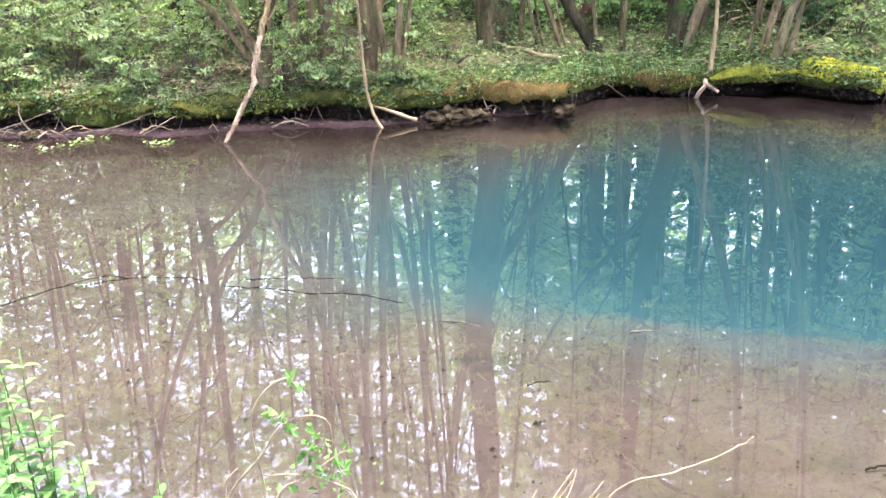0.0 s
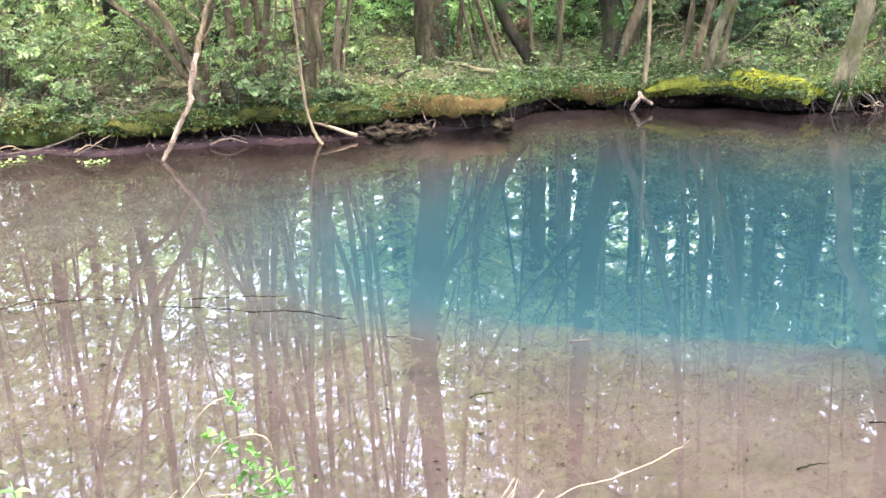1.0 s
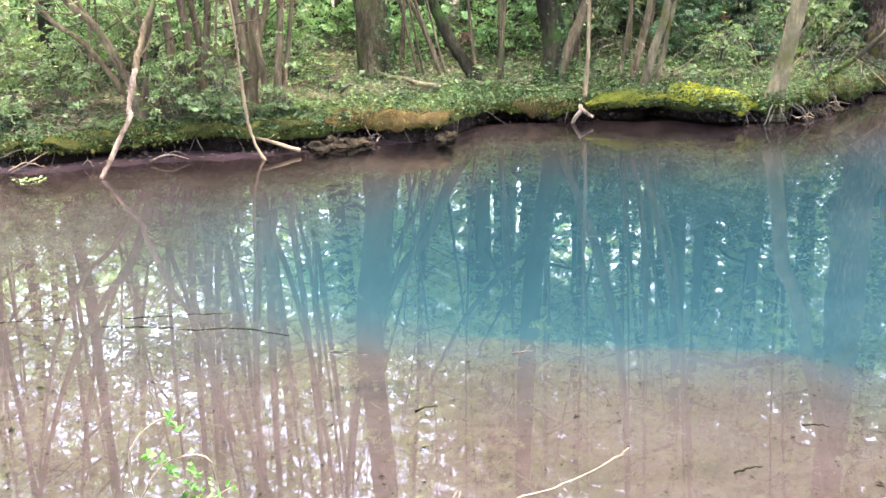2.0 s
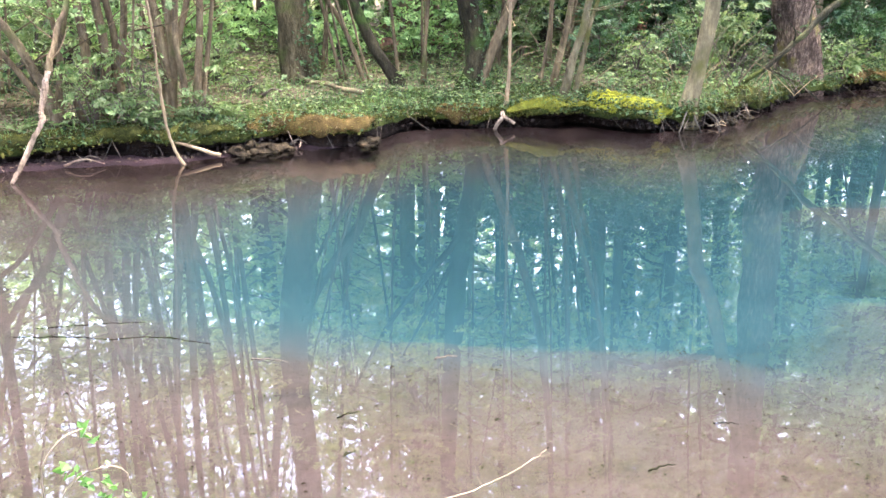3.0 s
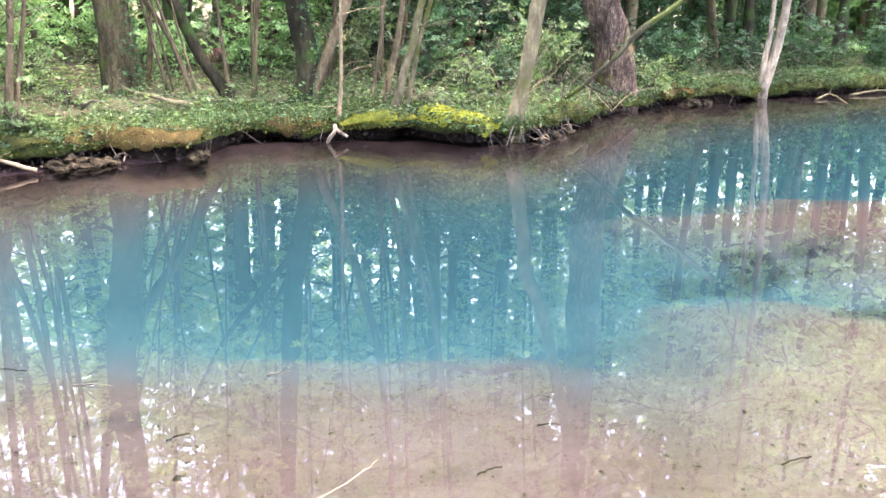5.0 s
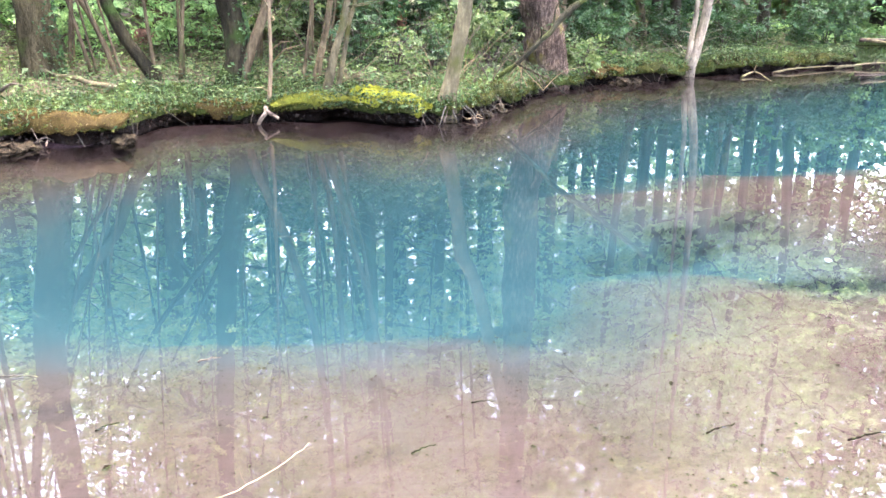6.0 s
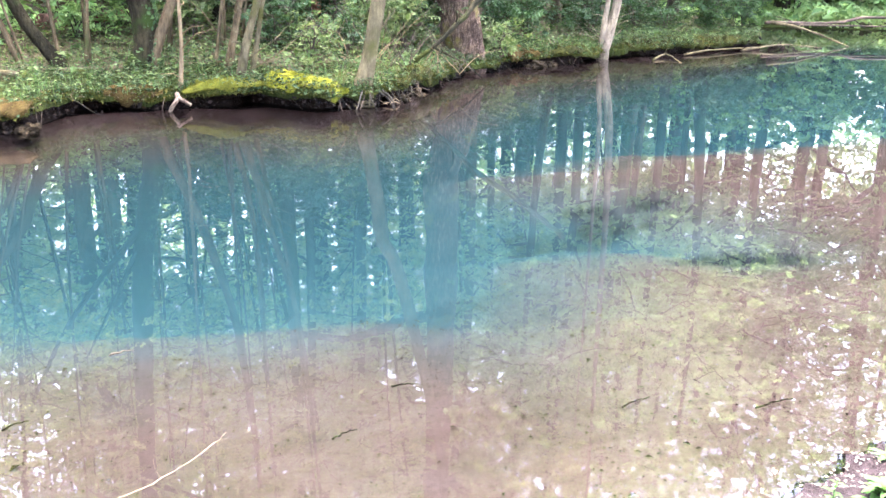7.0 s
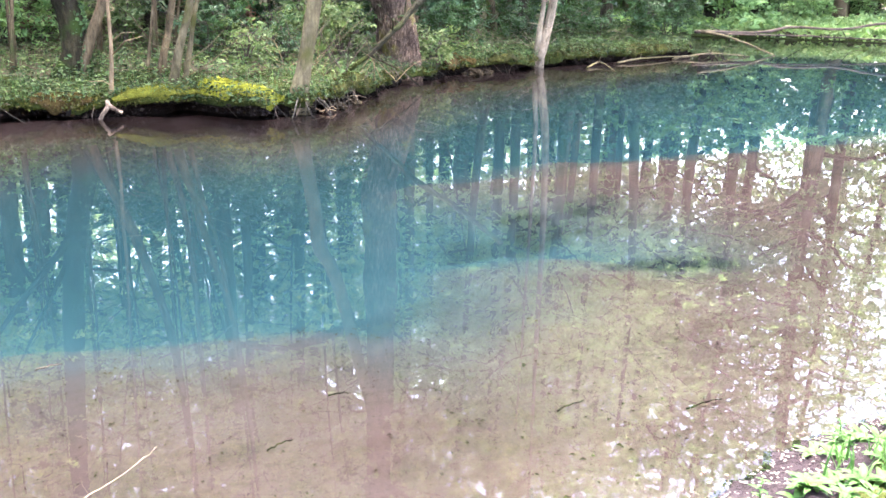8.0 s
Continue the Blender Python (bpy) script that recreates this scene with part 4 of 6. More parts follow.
for k, (x, y) in enumerate([(12, -0.8), (17.5, -0.2), (21, 0.6), (27, 1.8), (31, 3.0), (35, 4.5), (39, 6.5), (43, 9), (46, 12), (48, 22), (44, 24), (50, 17), (26, -3), (38, 2)]):
    copy_thing(PROTO[(k * 2) % 5], Matrix.Translation((x, y, near_land(np.array(x), np.array(y)) if y < 12 else far_z(x, y))) @ Matrix.Rotation(rng.uniform(0, 6.28), 4, "Z"))
for k in range(7):
    a, d = radians(40 + 30 * (k + 0.5) / 7), rng.uniform(38, 50)
    x, y = d * math.sin(a), d * math.cos(a)
    if y < float(shore(np.array(x))) + 1:
        y = float(shore(np.array(x))) + rng.uniform(1.5, 5)
    copy_thing(PROTO[k % 5], Matrix.Translation((x, y, far_z(x, y))) @ Matrix.Rotation(rng.uniform(0, 6.28), 4, "Z")).scale = (1.75, 1.75, 1.75)
# woodland trees with deep crowns behind the far bank
MID = [tree("wood_tree", "woodland tree with a deep green crown behind the pond", (-40 - 6 * k, 60, 0.5), 0.16, 14, (0.0, 0.0), (BARK_DARK, BARK_HAZEL)[k % 2], LEAF_BACK, 15, 3.6, 3.6, 7700, 0.108, 0.85, 0.3, 1.3, 450 + k,
            "trees of the wood", 9, 0.9) for k in range(3)]
for k, (x, y) in enumerate([(5.2, 17.6), (7.4, 19.2), (9.4, 18.0), (11.8, 21.2), (12.4, 18.0), (15.2, 23.0), (17.6, 20.8), (3.6, 22.0), (-6.4, 19.0), (-11.0, 18.0), (0.6, 22.5), (19.4, 24.6), (8.4, 24.0), (22.6, 22.4), (24.0, 28.5), (27.2, 24.6), (-4.6, 20.0), (-8.6, 21.5), (-1.4, 18.4), (-3.0, 23.0), (16.4, 18.6), (18.6, 19.0), (20.4, 20.6), (11.2, 17.2), (24.2, 25.6), (4.1, 19.6), (4.7, 22.8)]):
    copy_thing(MID[k % 3], Matrix.Translation((x, y, far_z(x, y) - 0.02)) @ Matrix.Rotation(rng.uniform(0, 6.28), 4, "Z") @ Matrix.Diagonal((1, 1, 0.72 if x < 0.16 * y else 1.3 if x > 22 else 1.0, 1)))


def far_wood():
    """The depth of the wood, far behind the trees: ragged green masses, low shade put into leaf colour."""
    rng = np.random.default_rng(29)
    n = 78000
    az = rng.uniform(-38, 72, n)
    d = rng.uniform(46, 58, n)
    top = np.interp(az, [-38, -6, 3, 40, 52, 56, 62, 72], [15, 16, 21, 22, 22, 18, 14, 15]) * (1 + 0.5 * fbm(az * 0.35, 0, 61))
    x, y = d * np.sin(np.radians(az)), d * np.cos(np.radians(az))
    y = np.maximum(y, shore(x) + 3)
    z = land(x, y) + top * rng.uniform(0, 1, n) ** 1.15
    keep = fbm(az * 0.8, z * 0.35, 62) + 0.35 > rng.uniform(-0.3, 0.5, n) * (z / top)
    c = np.stack([x, y, z], 1)[keep]
    tall = c[:, 2] > 4.2 + 2.5 * fbm(c[:, 0] * 0.3, c[:, 1] * 0.3, 63)
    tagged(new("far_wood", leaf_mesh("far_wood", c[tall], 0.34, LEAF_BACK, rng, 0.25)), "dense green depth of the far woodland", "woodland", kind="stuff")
    # lighter leaves on the open side, darker ones painting shade elsewhere
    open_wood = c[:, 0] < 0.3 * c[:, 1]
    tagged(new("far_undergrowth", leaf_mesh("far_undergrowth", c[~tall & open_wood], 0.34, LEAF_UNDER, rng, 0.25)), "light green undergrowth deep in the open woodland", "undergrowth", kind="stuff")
    tagged(new("far_undergrowth", leaf_mesh("far_undergrowth", c[~tall & ~open_wood], 0.34, LEAF_DARK, rng, 0.25)), "undergrowth deep in the far woodland, shade in its dark leaf colour", "undergrowth", kind="stuff")


far_wood()
# high crowns over the pond from both banks; unseen near-bank ones added for shade
TALL = [tree("shade_canopy_tree", "tall tree added so that its wide crown roofs and shades the pond", (-50 - 6 * k, 50, 0.5), 0.26, 17, (0.0, 0.0), (BARK_OAK, BARK_DARK)[k % 2], LEAF_CANOPY, 14, 10.5, 6.0, 7200, 0.125, 1.1, 0.3, 1.4, 400 + k,
             "tall trees round the pond", 10) for k in range(3)]
for k, (x, y) in enumerate([(-9, -3), (-4.5, -4), (0.5, -3.6), (5, -4.2), (9.5, -3), (14, -3.5), (-9, 16.2), (11.6, 19.8), (14.0, 20.6), (16.6, 21.2), (5.4, 23), (10.4, 23), (-16, 5)]):
    z = far_z(x, y) if y > 8 else 0.4
    copy_thing(TALL[k % 3], Matrix.Translation((x, y, z - 0.02)) @ Matrix.Rotation(rng.uniform(0, 6.28), 4, "Z"))

for k, (x, y) in enumerate([(25.5, 27.0), (28.5, 26.0), (31.5, 25.5), (34.0, 24.0), (36.5, 21.5), (29.5, 29.5), (33.5, 28.5), (38.5, 26.0), (31.0, 23.8), (36.2, 24.6), (39.6, 22.2)]):
    copy_thing(MID[k % 3], Matrix.Translation((x, y, far_z(x, y) - 0.03)) @ Matrix.Rotation(rng.uniform(0, 6.28), 4, "Z")).scale = (1.7, 1.7, 1.6)

rng = np.random.default_rng(91)
SLIM = [stem_clump("understorey_tree", "slender leaning understorey tree with small fresh leaves", (-60 - 5 * k, 60, 0.5),
                   [(0.0, 0.0, 0.055, 10.5, 0.22 * (k - 1.5), 0.03), (0.12, 0.1, 0.045, 9.0, -0.2 + 0.13 * k, -0.04), (-0.1, 0.05, 0.035, 8.0, 0.3 - 0.2 * k, 0.05)], (BARK_DARK, BARK_HAZEL)[k % 2], LEAF_CANOPY, 4800, 0.066, 0.66,
                   low=3.0, seed=700 + k, group="understorey trees") for k in range(4)]
for k, (x, y) in enumerate([(-8.2, 13.2), (-6.8, 14.6), (-5.2, 13.6), (-4.4, 15.4), (-2.6, 14.6), (-1.2, 14.8), (8.4, 15.6), (11.4, 17.6), (-10, 15), (-3.4, 17), (-6, 16.5), (-8.4, 17), (-2.0, 16.2), (-0.4, 15.2), (1.9, 15.8), (3.9, 15.0), (5.6, 16.4), (14.6, 20.4), (16.8, 21.4), (19, 22.6), (21.5, 24), (24.4, 26)]):
    copy_thing(SLIM[(k * 3) % 4], Matrix.Translation((x, y, far_z(x, y) - 0.02)) @ Matrix.Rotation(rng.uniform(0, 6.28), 4, "Z") @ Matrix.Diagonal((1, 1, rng.uniform(0.85, 1.15), 1)))
for k, (x, y) in enumerate([(2.7, 24.5), (3.6, 28), (12.6, 25), (9.6, 21.4), (13.5, 27)]):
    copy_thing(PROTO[k % 5], Matrix.Translation((x, y, far_z(x, y) - 0.02)) @ Matrix.Rotation(rng.uniform(0, 6.28), 4, "Z")).scale = (1.3, 1.3, 1.1)

# ---------------------------------------------------------------- bushes
BUSH = [(-5.4, 11.3, 0.8, 1.0, 0), (-4.6, 11.5, 0.8, 1.1, 0), (-3.9, 11.2, 0.7, 0.8, 0), (-3.1, 11.3, 0.7, 0.9, 0), (-4.3, 12.4, 0.9, 1.5, 0), (-2.7, 12.6, 0.8, 1.2, 0), (-5.6, 12.5, 1.0, 1.6, 0), (-6.6, 11.5, 0.9, 1.4, 0), (-5.0, 10.6, 0.35, 0.4, 0), (-3.5, 10.5, 0.35, 0.4, 0),
        (-1.6, 10.45, 0.4, 0.75, 0), (-1.25, 10.3, 0.35, 0.45, 0), (-0.45, 10.5, 0.22, 0.3, 0), (-1.1, 10.5, 0.3, 0.9, 0), (0.1, 12.0, 0.3, 0.35, 0), (10.2, 13.85, 0.35, 0.5, 0), (-3.4, 13.8, 1.1, 1.8, 0), (-1.9, 13.4, 1.0, 1.5, 0), (-0.6, 13.8, 0.9, 1.2, 0), (-0.3, 12.9, 0.5, 0.6, 0),
        (1.6, 14.8, 0.8, 0.8, 0), (3.0, 15.6, 0.9, 0.9, 0), (4.4, 14.0, 0.7, 1.2, 0), (5.3, 12.9, 0.6, 0.8, 1), (5.6, 12.2, 0.45, 0.65, 0), (6.4, 12.5, 0.5, 0.8, 1), (7.4, 13.6, 0.8, 1.3, 0), (5.9, 13.6, 0.8, 1.2, 1),
        (8.3, 14.1, 0.7, 1.0, 0), (10.2, 14.3, 0.45, 0.6, 0), (11.3, 15.4, 0.7, 0.9, 0), (12.6, 16.2, 0.9, 1.1, 0), (10.6, 16.6, 1.0, 1.5, 1), (14.8, 16.6, 0.9, 0.9, 0), (16.4, 16.7, 0.9, 1.0, 0), (18.0, 17.2, 0.9, 1.1, 0),
        (19.6, 17.3, 0.9, 1.2, 0), (21.0, 17.6, 1.0, 1.5, 0), (21.9, 18.0, 1.0, 1.8, 0), (22.3, 19.4, 1.0, 1.8, 0), (13.0, 18.6, 1.2, 1.8, 0), (16.8, 19.4, 1.2, 1.8, 0), (8.8, 17.0, 1.2, 1.8, 1), (2.2, 17.6, 1.3, 1.5, 0), (-0.8, 16.2, 1.3, 1.9, 0), (4.2, 16.6, 1.1, 1.5, 0), (0.8, 16.4, 1.0, 1.2, 0)]
for k, (x, y, s, h, dark) in enumerate(BUSH):
    far_off = y > 13.5
    # leaf tone carries the light: brighter in the clearing, darker past x 10.5
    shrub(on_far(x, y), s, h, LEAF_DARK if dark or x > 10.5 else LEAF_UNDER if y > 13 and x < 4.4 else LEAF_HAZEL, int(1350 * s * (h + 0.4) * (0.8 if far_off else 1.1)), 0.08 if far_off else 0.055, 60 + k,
          "elder_bush" if dark else "shrub", "bush with dark glossy green leaves" if dark else "leafy green shrub growing on the wooded bank")


def fern(at, fronds, length, seed):
    """A crown of arching fronds, each a midrib with pairs of narrow leaflets."""
    rng = np.random.default_rng(seed)
    ob = thing("fern", "fresh green fern with arching fronds on the bank", "fern", "ferns on the bank", at)
    for k in range(fronds):
        a = k * 6.28 / fronds + rng.normal(0, 0.3)
        out, side = np.array([np.cos(a), np.sin(a), 0]), np.array([-np.sin(a), np.cos(a), 0])
        ln = length * rng.uniform(0.75, 1.15)
        q = np.linspace(0, 1, 12)
        line = out * (ln * (0.15 * q + 0.65 * q * q))[:, None] + np.array([0, 0, 1.0]) * (ln * (1.0 * q - 0.45 * q * q))[:, None]
        v, f = tube(line, np.linspace(0.004, 0.0012, 12), 4, 0, seed)
        rib = part("frond", mesh_of("frond", v, f, LEAF_HAZEL), ob)
        m = np.linspace(0.18, 0.98, 15)
        pts = np.stack([np.interp(m, q, line[:, j]) for j in range(3)], 1)
        wide = ln * 0.2 * np.sin(np.pi * (0.2 + 0.78 * m)) + 0.008
        c = np.concatenate([pts + side * (g * wide * 0.5)[:, None] for g in (-1, 1)])
        d = np.concatenate([np.tile(side * g + out * 0.35, (15, 1)) for g in (-1, 1)])
        part("blade", leaf_mesh("blade", c, float(ln * 0.17), LEAF_HAZEL, rng, 0.6, 0.34, 0.15, d, np.tile(np.array([0, 0, 1.0]) + 0.2 * out, (30, 1))), rib)


for k, (x, y, n, ln) in enumerate([(-0.62, 10.42, 7, 0.42), (-0.36, 10.5, 6, 0.34), (-1.02, 10.28, 6, 0.36), (-0.12, 10.62, 6, 0.28), (-2.35, 10.3, 6, 0.3), (-3.7, 10.4, 6, 0.32), (5.35, 11.75, 6, 0.3), (6.2, 11.6, 6, 0.3)]):
    fern(on_far(x, y, -0.01), n, ln, 820 + k)
rng = np.random.default_rng(5)
# bushes with the shade under the crowns put into their leaf colour
DARK_BUSH = [shrub((-46 - k, 40, 0.8), 1.5, 2.2, LEAF_DARK, 2700, 0.1, 170 + k, "shrub", "undergrowth bush in the wood, shade in its dark green leaf colour") for k in range(2)]
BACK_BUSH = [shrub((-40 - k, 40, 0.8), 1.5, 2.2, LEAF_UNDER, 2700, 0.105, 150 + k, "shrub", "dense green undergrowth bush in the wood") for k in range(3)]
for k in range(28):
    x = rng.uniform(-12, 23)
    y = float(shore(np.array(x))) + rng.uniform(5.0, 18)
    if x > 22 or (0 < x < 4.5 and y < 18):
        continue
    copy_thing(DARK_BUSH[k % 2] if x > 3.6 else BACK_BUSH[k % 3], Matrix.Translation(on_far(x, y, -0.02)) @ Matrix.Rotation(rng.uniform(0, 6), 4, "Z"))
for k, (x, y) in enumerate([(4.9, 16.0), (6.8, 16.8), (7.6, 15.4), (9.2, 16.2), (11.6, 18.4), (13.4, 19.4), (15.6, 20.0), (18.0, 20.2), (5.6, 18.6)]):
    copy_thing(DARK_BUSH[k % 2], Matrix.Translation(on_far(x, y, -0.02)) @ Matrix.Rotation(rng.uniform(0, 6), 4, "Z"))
for k in range(10):
    x = 24 + k * 1.8 + rng.uniform(-0.5, 0.5)
    y = float(shore(np.array(x))) + rng.uniform(4, 9)
    copy_thing(BACK_BUSH[k % 3], Matrix.Translation(on_far(x, y, -0.02)) @ Matrix.Rotation(rng.uniform(0, 6), 4, "Z"))


for k, (x, y) in enumerate([(33, 29), (36, 27), (38, 25.5), (40.5, 24), (42, 21.5), (43, 19.5), (30, 30), (27, 31), (31.5, 23.6), (34, 25), (29.8, 24.4), (32.6, 26)]):
    copy_thing(BACK_BUSH[k % 3], Matrix.Translation(on_far(x, y, -0.05)) @ Matrix.Rotation(rng.uniform(0, 6), 4, "Z")).scale = (2.4, 2.4, 1.9)


# ---------------------------------------------------------------- ground cover
def scatter(n, x0, x1, depth, rng, power=1.6, patch=None):
    x = rng.uniform(x0, x1, n)
    d = depth * rng.uniform(0, 1, n) ** power
    y = shore(x) + lip_back(x) + d
    keep = np.ones(n, bool) if patch is None else patch(x, y) > rng.uniform(-0.9, 0.7, n)
    return x[keep], y[keep]


def cover(name, label, n, x0, x1, depth, size, mat, lift, seed, power=1.6, patch=None, flat=0.7):
    rng = np.random.default_rng(seed)
    x, y = scatter(n, x0, x1, depth, rng, power, patch)
    c = np.stack([x, y, land(x, y) + rng.uniform(0.01, lift, len(x))], 1)
    tagged(new(name, leaf_mesh(name, c, size, mat, rng, flat)), label, "ground cover", kind="stuff")


cover("ivy", "low ivy and herbs carpeting the bank", 52000, -8, 12, 4.5, 0.045, LEAF_IVY, 0.11, 1, 1.3, lambda x, y: wave2(x, y) - 1.5 * np.exp(-((x - 0.0) ** 2 / 0.9 + (y - 12.2) ** 2 / 1.3)))
cover("ivy", "ivy carpet on the farther bank", 24000, 10, 23, 4.5, 0.06, LEAF_IVY, 0.14, 2, 1.2, wave2)
cover("ivy", "sprigs of ivy creeping over the moss", 260, 3.3, 6.0, 0.9, 0.035, LEAF_IVY, 0.16, 24, 1.0, lambda x, y: wave2(3 * x, 3 * y))
cover("herbs", "fresh green woodland herbs", 26000, -6, 24, 14, 0.06, LEAF_HAZEL, 0.3, 3, 0.9, lambda x, y: wave2(y * 0.8, x * 0.7))
cover("herbs", "fresh green herbs and seedlings in the clearing", 9000, -0.8, 6.5, 8, 0.055, LEAF_HAZEL, 0.16, 23, 0.75, wave2)
cover("leaf_litter", "brown dead leaves lying under the hazels", 9000, -4.6, -0.8, 1.6, 0.05, LEAF_LITTER, 0.03, 14, 0.8, None, 0.8)
cover("leaf_litter", "dry brown leaves strewn on the woodland floor", 26000, -8, 16, 9, 0.06, LEAF_LITTER, 0.02, 4, 1.0, lambda x, y: wave2(x * 1.3 + 4, y), 0.85)


def bank_grass(name, label, n, x0, x1, depth, h, mat, seed):
    rng = np.random.default_rng(seed)
    x, y = scatter(n, x0, x1, depth, rng, 1.2)
    tagged(new(name, blades(name, np.stack([x, y, land(x, y)], 1), h, 0.008, mat, rng, 0.9)), label, "grass", kind="stuff")


bank_grass("grass", "short tufts of grass on the bank", 9000, -7, 20, 3, 0.13, LEAF_GRASS, 5)


def far_meadow():
    rng = np.random.default_rng(8)
    n = 16000
    x = rng.uniform(23.2, 42, n)
    y = shore(x) + rng.uniform(0.1, 6, n)
    c = np.stack([x, y, land(x, y) + rng.uniform(0, 0.45, n)], 1)
    tagged(new("meadow_herbs", leaf_mesh("meadow_herbs", c, 0.2, LEAF_MEADOW, rng, 0.4)), "tall bright green herbs on the far shore", "herbs", kind="stuff")


far_meadow()


def fringe(name, label, n, size, mat, seed, z0, z1, flat=0.2):
    """Scraps hanging along the torn edge of the turf."""
    rng = np.random.default_rng(seed)
    x = rng.uniform(-7, 21, n)
    keep = fbm(1.5 * x, seed, 40) > rng.uniform(-0.35, 0.3, n)
    x = x[keep]
    t = rng.uniform(0, 1, len(x))
    y = shore(x) + lip_back(x) + 0.5 * 0.35 * fbm(3.2 * x, 0, 14, 5) + rng.normal(0, 0.03, len(x)) + 0.12 * t - 0.05
    c = np.stack([x, y, lip_height(x) + z0 + (z1 - z0) * t], 1)
    tagged(new(name, leaf_mesh(name, c, size, mat, rng, flat)), label, "ground cover", kind="stuff")


fringe("turf_fringe", "torn olive moss and turf hanging over the bank's edge", 15000, 0.036, MOSS_OLIVE, 1, -0.1, 0.06)
fringe("root_fringe", "dead brown leaves and rootlets hanging over the bank's edge", 1800, 0.03, LEAF_LITTER, 2, -0.06, 0.06)
fringe("hanging_roots", "rootlets and crumbs of earth hanging under the bank, hollow's shade in their colour", 12000, 0.035, ROOTLET, 4, -0.25, -0.02, 0.1)
fringe("ivy_fringe", "ivy trailing over the bank's edge", 11000, 0.04, LEAF_IVY, 3, -0.07, 0.1, 0.5)


def mud_litter():
    rng = np.random.default_rng(9)
    n = 170
    x = rng.uniform(-6.5, 1.0, n)
    y = shore(x) + rng.uniform(-0.05, 0.5, n) * (lip_back(x) + 0.2)
    c = np.stack([x, y, 0.035 + rng.uniform(0, 0.02, n)], 1)
    tagged(new("mud_litter", leaf_mesh("mud_litter", c, 0.035, LEAF_LITTER, rng, 0.8)), "wet dead leaves trodden into the mud", "leaf litter", kind="stuff")


mud_litter()

# ---------------------------------------------------------------- moss on the bank's edge
def moss(name, label, x0, x1, back, mat, seed, droop=0.06, thick=0.05):
    """A cushion draped over the lip, with a fuzz of short shoots."""
    rng = np.random.default_rng(seed)
    nu, nv = max(int((x1 - x0) / 0.03), 8), 22
    u = np.linspace(x0, x1, nu)
    edge = np.clip(np.minimum(u - x0, x1 - u) / 0.25, 0, 1) ** 0.6
    verts = []
    for j in range(nv):
        q = j / (nv - 1)
        d = -0.06 - 0.16 * fbm(3 * u, seed, 31) * (1 - q) + (back * edge * (1 + 1.1 * fbm(2.3 * u, seed, 34)) + 0.06) * q
        base = shore(u) + lip_back(u)
        y = base + d + 0.35 * fbm(3.2 * u, 0, 14, 5) * 0.5 * (1 - q)
        top = land(u, np.maximum(y, base))
        bulge = thick * edge * (1.2 - q) * (0.8 + 2.6 * fbm(3.5 * u, 5 * q + seed, 32)) + 0.09 * fbm(14 * u, 16 * q, 33)
        z = top + 0.006 + bulge
        if j < 3:
            z = top - (3 - j) / 3 * droop * edge * (1 + 2.5 * fbm(5 * u, seed, 35)) + 0.3 * bulge
            y = y + (0.05, 0.0, -0.01)[j]
        if j > nv - 4:
            z = top - 0.015 * (j - nv + 4)
        verts.append(np.stack([u, y, z], 1))
    g = np.array(verts)
    a = (np.arange(nv - 1)[:, None] * nu + np.arange(nu - 1)[None, :]).ravel()
    faces = np.stack([a, a + 1, a + nu + 1, a + nu], 1)
    ob = thing(name, label, "moss", "moss cushions on the bank")
    part("cushion", mesh_of("cushion", g.reshape(-1, 3), faces, CUSHION[mat.name]), ob)
    n = int((x1 - x0) * (back + 0.1) * (11000 if x0 < 9 else 4000))
    i, j = rng.integers(0, nu - 1, n), rng.integers(0, nv - 1, n)
    t = rng.uniform(0, 1, (n, 2))
    base = g[j, i] * (1 - t[:, :1]) * (1 - t[:, 1:]) + g[j, i + 1] * t[:, :1] * (1 - t[:, 1:]) + g[j + 1, i] * (1 - t[:, :1]) * t[:, 1:] + g[j + 1, i + 1] * t[:, :1] * t[:, 1:]
    tagged(part("fuzz", leaf_mesh("fuzz", base + rng.normal(0, 0.009, (n, 3)), 0.015, mat, rng, 0.3, 0.45), ob), kind="stuff")


CUSHION = {"gold_moss": rough_surface("gold_moss_body", (0.03, 0.032, 0.006), (0.075, 0.078, 0.01), (0.13, 0.125, 0.018), 3, 60, 0.9, 0.02),
           "yellow_moss": rough_surface("yellow_moss_body", (0.048, 0.0512, 0.0064), (0.12, 0.124, 0.0112), (0.2, 0.196, 0.0208), 3, 60, 0.9, 0.02),
           "olive_moss": rough_surface("olive_moss_body", (0.0048, 0.0048, 0.0018), (0.0156, 0.0168, 0.0036), (0.042, 0.0408, 0.0078), 3, 60, 0.9, 0.02),
           "rusty_moss": rough_surface("rusty_moss_body", (0.0165, 0.0105, 0.0045), (0.0435, 0.0285, 0.009), (0.075, 0.057, 0.015), 3, 60, 0.9, 0.02)}
moss("moss", "bright yellow-green moss cushion bulging over the bank's edge", 4.5, 5.42, 0.75, MOSS_YELLOW, 1, 0.12, 0.08)
moss("moss", "yellowish moss along the bank's edge", 3.45, 4.5, 0.3, MOSS_GOLD, 2, 0.07, 0.045)
moss("moss", "rusty brown moss ledge over dark water", 0.05, 1.55, 0.4, MOSS_BROWN, 3, 0.1, 0.055)
moss("moss", "rusty moss tuft above the undercut bank", 2.5, 3.2, 0.35, MOSS_BROWN, 4, 0.12, 0.08)
moss("moss", "olive moss on the muddy bank", -2.9, -1.0, 0.4, MOSS_OLIVE, 5, 0.08, 0.05)
